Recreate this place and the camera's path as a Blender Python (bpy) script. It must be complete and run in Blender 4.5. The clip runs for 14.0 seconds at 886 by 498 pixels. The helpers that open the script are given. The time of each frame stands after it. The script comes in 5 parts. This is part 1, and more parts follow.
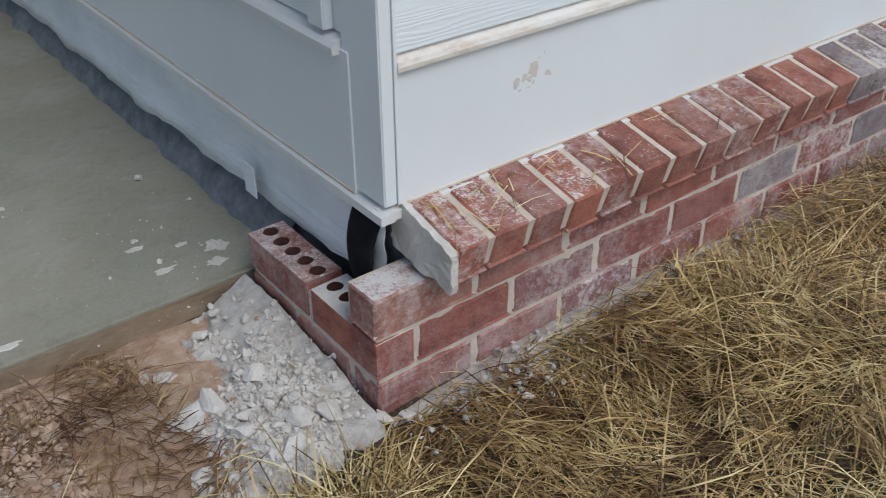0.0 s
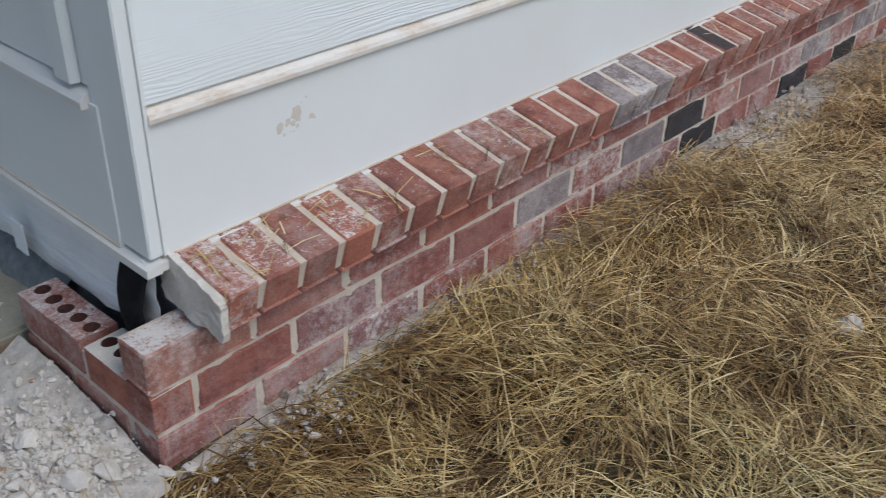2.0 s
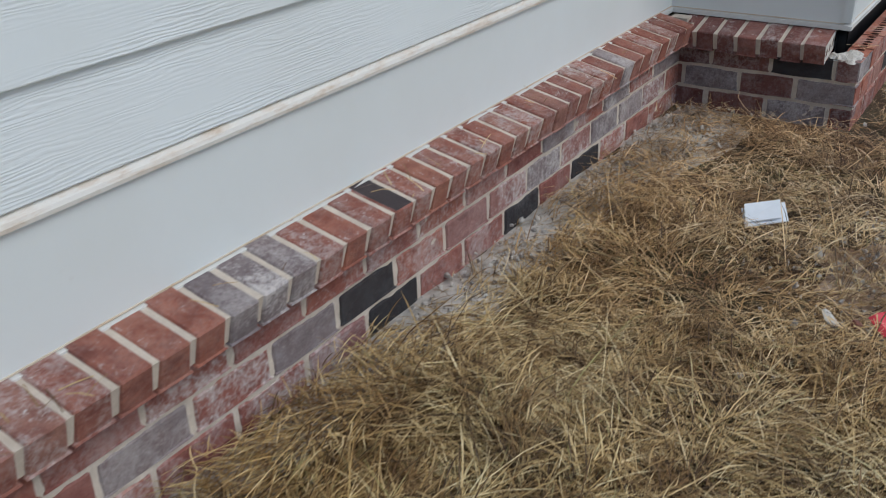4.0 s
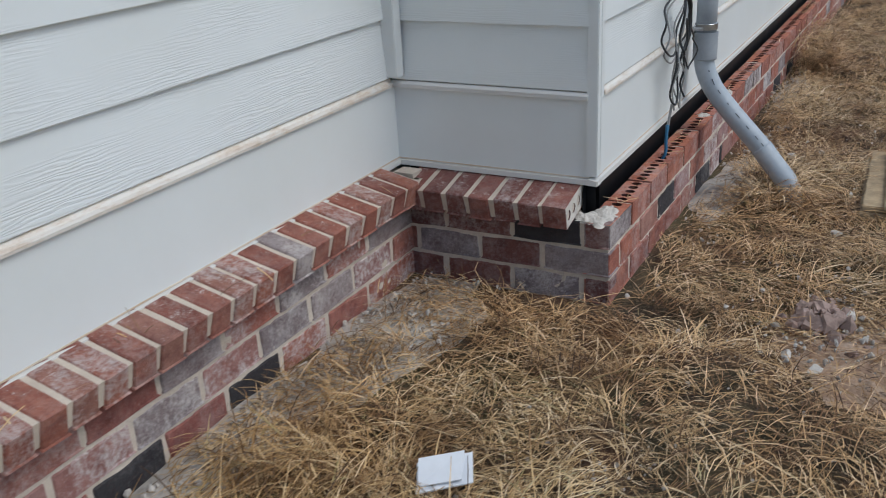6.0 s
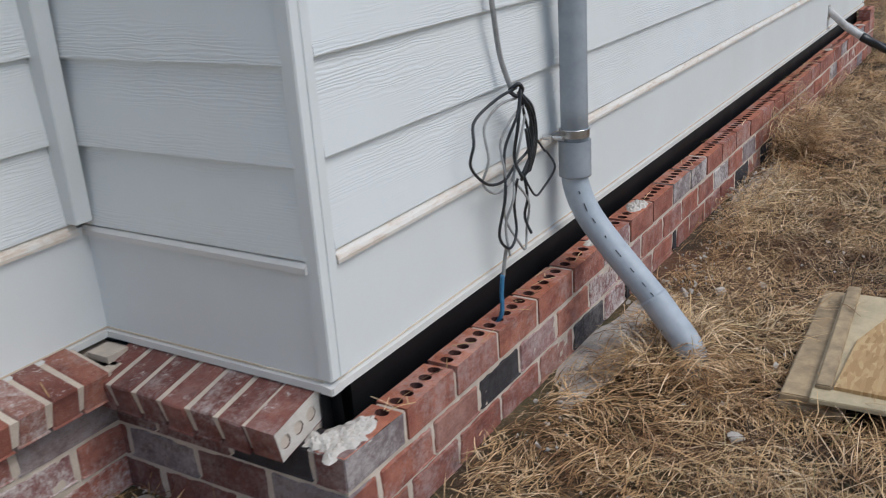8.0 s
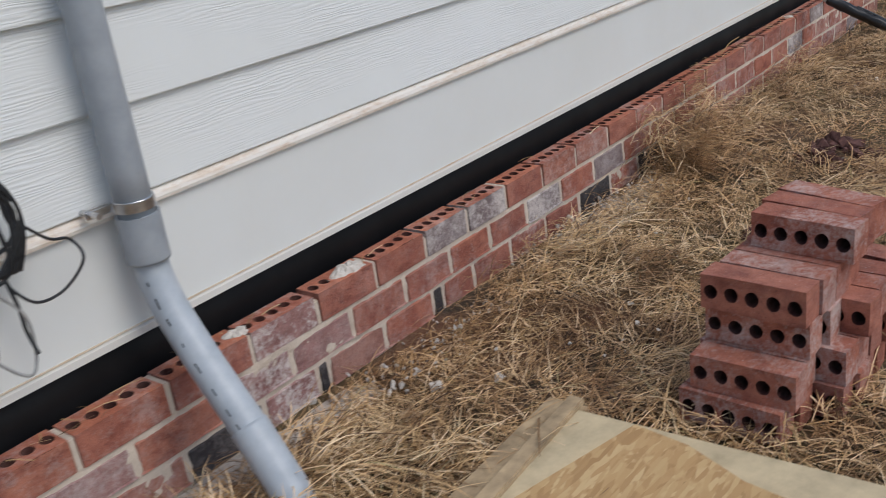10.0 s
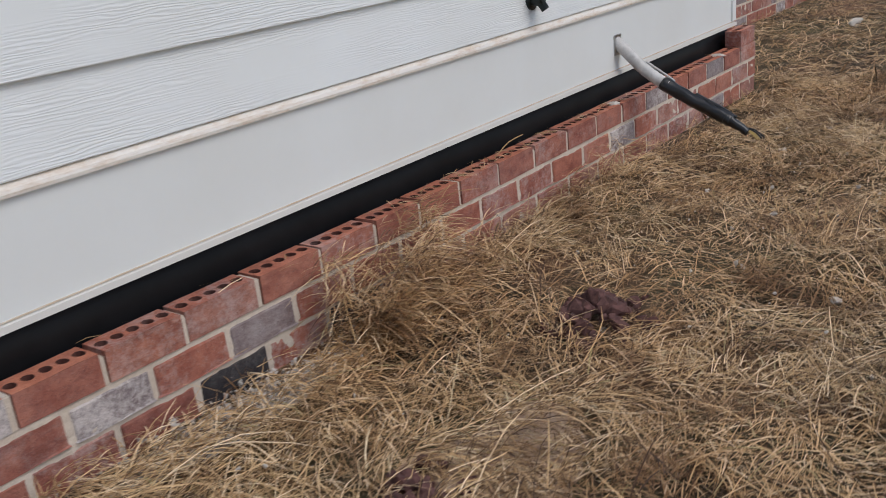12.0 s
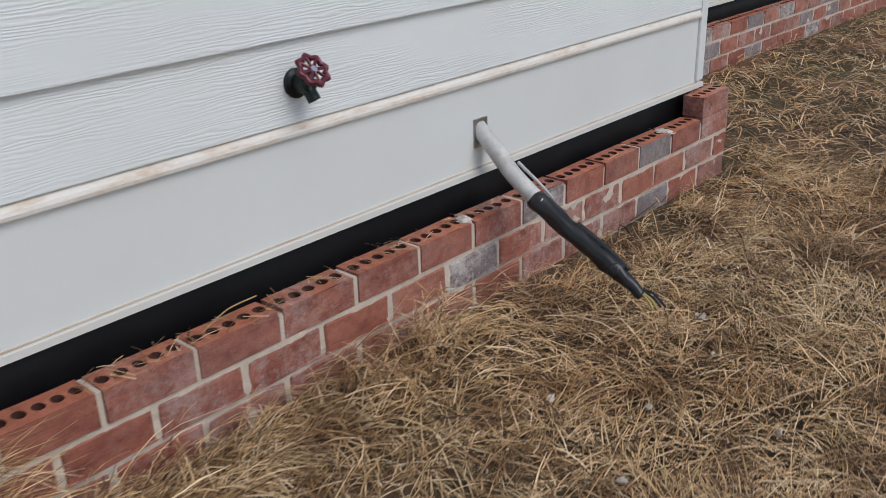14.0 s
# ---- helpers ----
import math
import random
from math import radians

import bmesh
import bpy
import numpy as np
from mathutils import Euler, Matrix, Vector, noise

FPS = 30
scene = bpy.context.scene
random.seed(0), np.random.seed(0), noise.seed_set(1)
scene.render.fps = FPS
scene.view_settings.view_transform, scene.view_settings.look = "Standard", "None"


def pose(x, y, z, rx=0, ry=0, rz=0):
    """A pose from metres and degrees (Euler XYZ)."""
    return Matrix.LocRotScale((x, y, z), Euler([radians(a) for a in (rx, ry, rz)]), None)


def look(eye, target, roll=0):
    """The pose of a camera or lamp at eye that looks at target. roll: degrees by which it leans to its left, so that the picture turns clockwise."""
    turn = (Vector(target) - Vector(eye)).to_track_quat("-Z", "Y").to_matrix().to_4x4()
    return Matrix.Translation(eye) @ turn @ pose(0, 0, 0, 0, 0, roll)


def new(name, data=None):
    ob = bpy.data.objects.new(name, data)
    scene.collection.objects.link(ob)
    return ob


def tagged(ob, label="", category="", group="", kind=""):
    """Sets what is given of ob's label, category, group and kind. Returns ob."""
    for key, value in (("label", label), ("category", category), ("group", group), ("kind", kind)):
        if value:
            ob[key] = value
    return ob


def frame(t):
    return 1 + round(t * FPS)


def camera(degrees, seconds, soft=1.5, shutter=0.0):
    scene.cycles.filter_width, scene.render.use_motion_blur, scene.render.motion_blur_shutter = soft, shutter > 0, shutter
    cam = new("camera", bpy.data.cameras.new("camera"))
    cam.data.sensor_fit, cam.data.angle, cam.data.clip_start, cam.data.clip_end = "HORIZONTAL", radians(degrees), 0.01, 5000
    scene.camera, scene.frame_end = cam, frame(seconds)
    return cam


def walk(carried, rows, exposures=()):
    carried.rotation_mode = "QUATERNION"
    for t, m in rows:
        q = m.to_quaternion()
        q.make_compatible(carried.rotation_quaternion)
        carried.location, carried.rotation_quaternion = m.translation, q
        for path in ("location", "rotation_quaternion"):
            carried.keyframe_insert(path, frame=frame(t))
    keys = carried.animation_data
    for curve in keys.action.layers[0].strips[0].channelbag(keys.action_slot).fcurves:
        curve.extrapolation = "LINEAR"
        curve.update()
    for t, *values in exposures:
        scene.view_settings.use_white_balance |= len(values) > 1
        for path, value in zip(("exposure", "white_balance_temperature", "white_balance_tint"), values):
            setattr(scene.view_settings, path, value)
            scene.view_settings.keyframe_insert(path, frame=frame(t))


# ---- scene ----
cam = camera(50.5, 14.0, soft=0.9, shutter=0.25)
PATH = [
    (0, (-0.6, -0.95, 1.077), (0.42, 0.373, -0.023), -0.3),
    (0.5, (-0.58, -0.964, 1.081), (0.532, 0.286, -0.015), -0.0),
    (1, (-0.568, -0.973, 1.083), (0.604, 0.229, -0.003), 0.2),
    (1.5, (-0.555, -0.988, 1.092), (0.639, 0.219, 0.035), -0.0),
    (2, (-0.523, -1.035, 1.109), (0.758, 0.088, 0.061), 1.8),
    (2.2, (-0.507, -1.071, 1.107), (0.809, 0.029, 0.077), 1.5),
    (4.3, (0.38, -1.134, 1.142), (1.867, -0.135, 0.254), -2.2),
    (4.5, (0.467, -1.187, 1.156), (1.958, -0.178, 0.286), -2.5),
    (5, (0.689, -1.26, 1.165), (2.228, -0.286, 0.338), -2.5),
    (5.5, (0.978, -1.268, 1.165), (2.565, -0.334, 0.387), -2.7),
    (6, (1.226, -1.321, 1.162), (2.844, -0.433, 0.391), -3.0),
    (6.5, (1.486, -1.411, 1.169), (3.084, -0.485, 0.401), -2.5),
    (7, (1.75, -1.448, 1.148), (3.343, -0.499, 0.4), -3.1),
    (7.2, (1.883, -1.441, 1.148), (3.489, -0.495, 0.423), -3.3),
    (9.3, (3.099, -1.87, 1.127), (4.548, -0.695, 0.406), -6.1),
    (9.5, (3.229, -1.915, 1.112), (4.659, -0.728, 0.374), -6.7),
    (10, (3.576, -2.061, 1.08), (4.983, -0.855, 0.329), -7.9),
    (10.5, (3.913, -2.081, 1.031), (5.373, -0.937, 0.283), -7.4),
    (11, (4.257, -2.08, 1.0), (5.735, -0.93, 0.296), -8.5),
    (11.5, (4.613, -2.132, 0.965), (6.094, -0.958, 0.28), -7.9),
    (12, (4.908, -2.139, 0.966), (6.376, -0.963, 0.285), -6.0),
    (12.5, (5.256, -2.074, 1.003), (6.713, -0.907, 0.287), -4.5),
    (13, (5.597, -2.052, 1.015), (7.042, -0.882, 0.279), -3.8),
    (13.5, (5.909, -2.055, 1.051), (7.326, -0.852, 0.313), -2.9),
    (14, (6.293, -1.987, 1.082), (7.657, -0.749, 0.302), -1.7),
]
walk(cam, [(t, look(eye, target, roll)) for t, eye, target, roll in PATH], exposures=[(0, 0.14, 6030, 7), (2, 0.1, 6050, 8), (4.5, -0.11, 6000, 5), (5, -0.12, 6000, 5), (5.5, 0.0, 6020, 5), (6, 0.0, 6040, 6), (6.5, 0.14, 6080, 7), (7, 0.18, 6100, 7), (9.5, -0.06, 6340, 10), (10.5, 0.18, 6420, 10), (11, 0.22, 6430, 11), (11.6, 0.08, 6400, 11), (12.5, -0.01, 6380, 11), (14, 0.0, 6330, 9)])

# ---- world, sun, exposure ----
world = bpy.data.worlds.new("overcast_sky")
scene.world = world
world.use_nodes = True
wn = world.node_tree
sky = wn.nodes.new("ShaderNodeTexSky")
sky.sky_type = "NISHITA"
sky.sun_disc = False
sky.sun_elevation = radians(48)
sky.sun_rotation = radians(176)
sky.air_density, sky.dust_density, sky.ozone_density = 1.0, 1.5, 1.0
wn.links.new(sky.outputs["Color"], wn.nodes["Background"].inputs["Color"])
wn.nodes["Background"].inputs["Strength"].default_value = 0.12
sun_data = bpy.data.lights.new("sun", "SUN")
sun_data.energy, sun_data.angle, sun_data.color = 1.5, radians(35), (1.0, 0.97, 0.93)
sun = new("sun", sun_data)
sun.matrix_world = look((0, 0, 0), (-0.06, 0.8, -1.15))


# ---- materials ----
class Mat:
    """A small wrapper for building node materials."""

    def __init__(self, name, rough=0.8, metal=0.0):
        self.m = bpy.data.materials.new(name)
        self.m.use_nodes = True
        self.t = self.m.node_tree
        self.b = self.t.nodes["Principled BSDF"]
        self.b.inputs["Roughness"].default_value = rough
        self.b.inputs["Metallic"].default_value = metal
        self.co = None

    def node(self, kind, **inputs):
        n = self.t.nodes.new(kind)
        for k, v in inputs.items():
            n.inputs[k.replace("_", " ")].default_value = v
        return n

    def link(self, a, b):
        self.t.links.new(a, b)

    def coords(self, stretch=(1, 1, 1), space="Position"):
        if space == "Position":
            src = self.node("ShaderNodeNewGeometry").outputs["Position"]
        else:
            src = self.node("ShaderNodeTexCoord").outputs["Object"]
        mp = self.node("ShaderNodeMapping")
        mp.inputs["Scale"].default_value = stretch
        self.link(src, mp.inputs["Vector"])
        return mp.outputs["Vector"]

    def noise(self, scale, detail=4.0, rough=0.6, stretch=(1, 1, 1), space="Position"):
        n = self.node("ShaderNodeTexNoise", Scale=scale, Detail=detail, Roughness=rough)
        self.link(self.coords(stretch, space), n.inputs["Vector"])
        return n.outputs["Fac"]

    def ramp(self, fac, stops):
        r = self.node("ShaderNodeValToRGB")
        e = r.color_ramp.elements
        while len(e) < len(stops):
            e.new(0.5)
        for el, (p, c) in zip(e, stops):
            el.position, el.color = p, (*c, 1) if len(c) == 3 else c
        self.link(fac, r.inputs["Fac"])
        return r.outputs["Color"]

    def mix(self, fac, a, b, mode="MIX"):
        n = self.node("ShaderNodeMix")
        n.data_type, n.blend_type = "RGBA", mode
        for sock, v in ((n.inputs[0], fac), (n.inputs[6], a), (n.inputs[7], b)):
            if isinstance(v, (int, float)):
                sock.default_value = v
            elif isinstance(v, tuple):
                sock.default_value = (*v, 1)
            else:
                self.link(v, sock)
        return n.outputs[2]

    def math(self, op, a, b):
        n = self.node("ShaderNodeMath")
        n.operation = op
        for i, v in enumerate((a, b)):
            if isinstance(v, (int, float)):
                n.inputs[i].default_value = v
            else:
                self.link(v, n.inputs[i])
        return n.outputs[0]

    def color(self, c):
        if isinstance(c, tuple):
            self.b.inputs["Base Color"].default_value = (*c, 1)
        else:
            self.link(c, self.b.inputs["Base Color"])
        return self

    def bump(self, height, strength=0.4, distance=0.003):
        n = self.node("ShaderNodeBump", Strength=strength, Distance=distance)
        self.link(height, n.inputs["Height"])
        self.link(n.outputs["Normal"], self.b.inputs["Normal"])
        return self


def brick_material(name, stops, dust=0.5, cover=0.0, film=(0.74, 0.7, 0.66)):
    """Fired clay: a tone per brick, dark burns, lime bloom in patches; cover adds loose dust on upward faces."""
    m = Mat(name, 0.88)
    rnd = m.node("ShaderNodeObjectInfo").outputs["Random"]
    base = m.ramp(rnd, stops)
    base = m.mix(m.ramp(m.noise(24, 5, 0.65), [(0.35, (0, 0, 0)), (0.75, (1, 1, 1))]), base, (0.58, 0.46, 0.46), "MULTIPLY")
    burn = m.ramp(m.noise(11, 5, 0.7, (1, 1, 2.2)), [(0.5, (0, 0, 0)), (0.68, (0.75, 0.75, 0.75))])
    base = m.mix(burn, base, (0.5, 0.42, 0.44), "MULTIPLY")
    speck = m.ramp(m.noise(260, 3, 0.7), [(0.55, (0, 0, 0)), (0.7, (1, 1, 1))])
    base = m.mix(m.math("MULTIPLY", speck, 0.6), base, (0.1, 0.04, 0.035))
    fleck = m.ramp(m.noise(170, 4, 0.8, (1, 1.1, 0.9)), [(0.6, (0, 0, 0)), (0.68, (1, 1, 1))])
    base = m.mix(m.math("MULTIPLY", fleck, dust * 0.6), base, (0.62, 0.55, 0.5))
    share = m.math("MULTIPLY", m.math("FRACT", m.math("MULTIPLY", rnd, 7.31), 0), dust * 1.5)
    wash = m.ramp(m.math("ADD", m.math("MULTIPLY", m.noise(9, 6, 0.75), 0.6), m.math("MULTIPLY", m.noise(80, 5, 0.8), 0.45)), [(0.49, (0, 0, 0)), (0.62, (1, 1, 1))])
    base = m.mix(m.math("MINIMUM", m.math("MULTIPLY", wash, share), 0.9), base, (0.64, 0.58, 0.55))
    if cover:
        sep = m.node("ShaderNodeSeparateXYZ")
        m.link(m.node("ShaderNodeNewGeometry").outputs["Normal"], sep.inputs[0])
        up = m.ramp(sep.outputs["Z"], [(0.75, (0, 0, 0)), (0.95, (1, 1, 1))])
        lie = m.ramp(m.math("ADD", m.math("MULTIPLY", m.noise(30, 6, 0.8), 0.6), m.math("MULTIPLY", m.noise(210, 4, 0.8), 0.4)), [(0.62 - 0.3 * cover, (0, 0, 0)), (0.72 - 0.3 * cover, (1, 1, 1))])
        base = m.mix(m.math("MULTIPLY", m.math("MULTIPLY", up, lie), 0.92), base, film)
    m.color(base)
    m.bump(m.math("ADD", m.noise(160, 6, 0.8), m.math("MULTIPLY", m.noise(35, 4, 0.65), 1.5)), 0.8, 0.0035)
    return m.m


RED_STOPS = [(0.0, (0.33, 0.12, 0.085)), (0.3, (0.45, 0.165, 0.105)), (0.55, (0.37, 0.145, 0.105)), (0.8, (0.48, 0.19, 0.12)), (1.0, (0.4, 0.21, 0.165))]
RED = brick_material("red_clay_brick", RED_STOPS, 0.3)
BLOOM = brick_material("bloomed_red_brick", [(0.0, (0.3, 0.11, 0.088)), (0.3, (0.4, 0.15, 0.105)), (0.55, (0.33, 0.135, 0.11)), (0.8, (0.42, 0.17, 0.12)), (1.0, (0.36, 0.2, 0.18))], 0.62)
CAPPED = brick_material("dust_flecked_cap_brick", [(p, tuple(v * 0.85 for v in c)) for p, c in RED_STOPS], 0.45, 0.22)
DUSTED = brick_material("mortar_dusted_brick", RED_STOPS, 0.5, 0.42)
WHITED = brick_material("mortar_covered_brick", RED_STOPS, 0.5, 0.7)
LIMED = brick_material("lime_washed_brick", [(0.0, (0.32, 0.16, 0.15)), (1.0, (0.38, 0.21, 0.19))], 1.0)
# Return wall bricks: red clay toned down to carry that side's shade.
SHADED_CLAY = brick_material("shaded_maroon_brick", [(0.0, (0.16, 0.07, 0.06)), (0.5, (0.21, 0.085, 0.07)), (1.0, (0.26, 0.1, 0.075))], 0.3)
SHADED_CAP = brick_material("shaded_maroon_cap_brick", [(0.0, (0.2, 0.08, 0.065)), (0.5, (0.27, 0.1, 0.078)), (1.0, (0.3, 0.12, 0.09))], 0.4, 0.2)
BLACK_TOP = brick_material("red_brick_with_black_glaze_on_top", RED_STOPS, 0.3, 2.0, (0.032, 0.032, 0.035))
GREY = brick_material("grey_flashed_brick", [(0.0, (0.25, 0.215, 0.215)), (1.0, (0.34, 0.29, 0.28))], 0.75)
DARK = brick_material("black_glazed_brick", [(0.0, (0.03, 0.03, 0.033)), (1.0, (0.045, 0.043, 0.046))], 0.12)
FRESH = brick_material("unused_red_brick", [(0.0, (0.4, 0.14, 0.09)), (0.5, (0.48, 0.18, 0.115)), (1.0, (0.43, 0.175, 0.125))], 0.45, 0.12)
ORANGE = brick_material("orange_brick_bed_face", [(0.0, (0.5, 0.17, 0.095)), (0.5, (0.58, 0.21, 0.115)), (1.0, (0.46, 0.16, 0.1))], 0.3)
# Near-black clay for hole insides: the shade down the cores is in the colour.
CORE = brick_material("shaded_brick_core", [(0.0, (0.09, 0.03, 0.022)), (1.0, (0.13, 0.045, 0.03))], 0.05)


def mortar_material(name, light, dark):
    m = Mat(name, 0.95)
    c = m.ramp(m.noise(14, 6, 0.7), [(0.3, dark), (0.7, light)])
    m.color(m.mix(m.ramp(m.noise(220, 3, 0.7), [(0.4, (0, 0, 0)), (0.75, (0.6, 0.6, 0.6))]), c, dark))
    m.bump(m.math("ADD", m.noise(300, 4, 0.7), m.noise(60, 4, 0.7)), 0.6, 0.003)
    return m.m


MORTAR = mortar_material("buff_mortar", (0.7, 0.61, 0.51), (0.5, 0.42, 0.34))
WHITE_MORTAR = mortar_material("dry_white_mortar", (0.74, 0.7, 0.64), (0.5, 0.45, 0.39))


def paint_material(name, col, grain):
    m = Mat(name, 0.5)
    c = m.mix(m.ramp(m.noise(2.2, 5, 0.6), [(0.35, (0, 0, 0)), (0.75, (0.5, 0.5, 0.5))]), col, (col[0] * 0.88, col[1] * 0.86, col[2] * 0.82))
    spots = m.ramp(m.noise(5, 6, 0.75), [(0.68, (0, 0, 0)), (0.78, (1, 1, 1))])
    c = m.mix(m.math("MULTIPLY", spots, 0.3), c, (0.5, 0.42, 0.33))
    m.color(c)
    if grain:
        w = m.node("ShaderNodeTexWave", Scale=30.0, Distortion=11.0, Detail=3.0)
        w.inputs["Detail Scale"].default_value = 1.2
        w.bands_direction = "Z"
        m.link(m.coords((0.22, 0.22, 1.6)), w.inputs["Vector"])
        fade = m.ramp(m.noise(3, 2, 0.5, (0.6, 0.6, 3)), [(0.38, (0, 0, 0)), (0.6, (1, 1, 1))])
        m.bump(m.math("MULTIPLY", w.outputs["Fac"], fade), 0.32, 0.002)
    else:
        m.bump(m.noise(40, 4, 0.6), 0.12, 0.002)
    return m.m


SIDING = paint_material("white_woodgrain_siding_paint", (0.745, 0.77, 0.765), True)
SKIRT = paint_material("white_smooth_board_paint", (0.725, 0.745, 0.735), False)
TRIM = paint_material("off_white_trim_paint", (0.68, 0.665, 0.635), False)
m = Mat("primed_cream_band", 0.6)
m.color(m.mix(m.ramp(m.noise(12, 6, 0.7, (1, 1, 5)), [(0.45, (0, 0, 0)), (0.62, (0.8, 0.8, 0.8))]), (0.75, 0.71, 0.65), m.ramp(m.noise(40, 5, 0.7, (1, 1, 2)), [(0.4, (0.7, 0.6, 0.5)), (0.65, (0.55, 0.41, 0.29))])))
BAND = m.bump(m.noise(60, 4), 0.2, 0.002).m
m = Mat("rusty_caulk", 0.8)
m.color(m.ramp(m.noise(10, 5, 0.7, (1, 1, 4)), [(0.35, (0.68, 0.6, 0.5)), (0.65, (0.52, 0.39, 0.27))]))
CAULK = m.m
m = Mat("black_membrane", 0.5)
m.b.inputs["Specular IOR Level"].default_value = 0.25
m.color(m.ramp(m.noise(9, 5, 0.6), [(0.4, (0.004, 0.004, 0.005)), (0.75, (0.009, 0.009, 0.01)), (0.9, (0.04, 0.04, 0.04))]))
MEMBRANE = m.bump(m.noise(3.5, 2, 0.5, (0.8, 1, 1.6)), 0.6, 0.012).m
m = Mat("black_felt_flap", 0.85)
m.b.inputs["Specular IOR Level"].default_value = 0.1
FELT = m.color(m.ramp(m.noise(30, 4), [(0.3, (0.006, 0.006, 0.007)), (0.7, (0.016, 0.016, 0.017))])).m
m = Mat("white_housewrap", 0.55)
m.color(m.ramp(m.noise(5, 5, 0.6), [(0.3, (0.66, 0.68, 0.7)), (0.7, (0.82, 0.83, 0.84))]))
WRAP = m.bump(m.noise(9, 4, 0.6, (1, 0.5, 2.5)), 0.7, 0.015).m
m = Mat("dark_foundation_concrete", 0.9)
m.color(m.ramp(m.noise(18, 6, 0.7), [(0.3, (0.08, 0.09, 0.1)), (0.7, (0.24, 0.25, 0.26))]))
FOUNDATION = m.bump(m.noise(45, 5, 0.7), 0.7, 0.006).m
m = Mat("porch_concrete", 0.75)
c = m.ramp(m.noise(1.6, 6, 0.6), [(0.3, (0.24, 0.235, 0.18)), (0.7, (0.34, 0.325, 0.255))])
c = m.mix(m.ramp(m.noise(120, 3, 0.7), [(0.45, (0, 0, 0)), (0.8, (0.5, 0.5, 0.5))]), c, (0.2, 0.19, 0.15))
c = m.mix(m.ramp(m.noise(11, 6, 0.75), [(0.66, (0, 0, 0)), (0.76, (0.7, 0.7, 0.7))]), c, (0.6, 0.6, 0.58))
c = m.mix(m.ramp(m.noise(0.9, 5, 0.65), [(0.4, (0, 0, 0)), (0.65, (0.7, 0.7, 0.7))]), c, (0.3, 0.26, 0.19))
c = m.mix(m.ramp(m.noise(26, 6, 0.75), [(0.5, (0, 0, 0)), (0.68, (0.55, 0.55, 0.55))]), c, (0.19, 0.185, 0.145))
c = m.mix(m.ramp(m.noise(55, 5, 0.8), [(0.66, (0, 0, 0)), (0.72, (0.6, 0.6, 0.6))]), c, (0.5, 0.49, 0.45))
c = m.mix(m.ramp(m.noise(3.3, 6, 0.7), [(0.5, (0, 0, 0)), (0.75, (0.6, 0.6, 0.6))]), c, (0.4, 0.38, 0.33))
SLAB = m.color(c).bump(m.math("ADD", m.noise(90, 5, 0.6), m.noise(9, 5, 0.6)), 0.35, 0.004).m
m = Mat("form_stained_slab_edge", 0.9)
m.color(m.ramp(m.noise(7, 6, 0.7, (1, 1, 3)), [(0.3, (0.14, 0.095, 0.06)), (0.7, (0.33, 0.25, 0.17))]))
SLAB_EDGE = m.bump(m.noise(60, 5), 0.5, 0.004).m

m = Mat("dirt_and_chaff", 1.0)
c = m.ramp(m.noise(7, 7, 0.7), [(0.28, (0.018, 0.012, 0.008)), (0.5, (0.055, 0.036, 0.021)), (0.72, (0.16, 0.11, 0.066))])
c = m.mix(m.ramp(m.noise(1.7, 4, 0.6), [(0.5, (0, 0, 0)), (0.66, (0.75, 0.75, 0.75))]), c, (0.2, 0.085, 0.05))
c = m.mix(m.ramp(m.noise(160, 3, 0.8), [(0.5, (0, 0, 0)), (0.75, (0.55, 0.55, 0.55))]), c, (0.45, 0.36, 0.22))
c = m.mix(m.ramp(m.noise(1.1, 3, 0.6, (1.3, 1, 1)), [(0.42, (0, 0, 0)), (0.62, (0.35, 0.35, 0.35))]), c, (0.1, 0.1, 0.03))
m.color(c)
DIRT = m.bump(m.math("ADD", m.noise(90, 6, 0.8), m.noise(14, 4, 0.6)), 0.8, 0.008).m
m = Mat("red_clay_soil", 1.0)
m.color(m.ramp(m.noise(18, 6, 0.75), [(0.3, (0.29, 0.175, 0.115)), (0.5, (0.46, 0.31, 0.21)), (0.72, (0.66, 0.53, 0.41))]))
CLAY = m.bump(m.math("ADD", m.noise(120, 6, 0.8), m.noise(28, 5, 0.7)), 0.7, 0.005).m
m = Mat("mortar_dust", 1.0)
m.color(m.ramp(m.noise(22, 7, 0.75), [(0.3, (0.3, 0.26, 0.22)), (0.48, (0.48, 0.44, 0.39)), (0.7, (0.68, 0.63, 0.57))]))
DUST = m.bump(m.math("ADD", m.noise(150, 6, 0.8), m.noise(35, 5, 0.7)), 0.6, 0.004).m


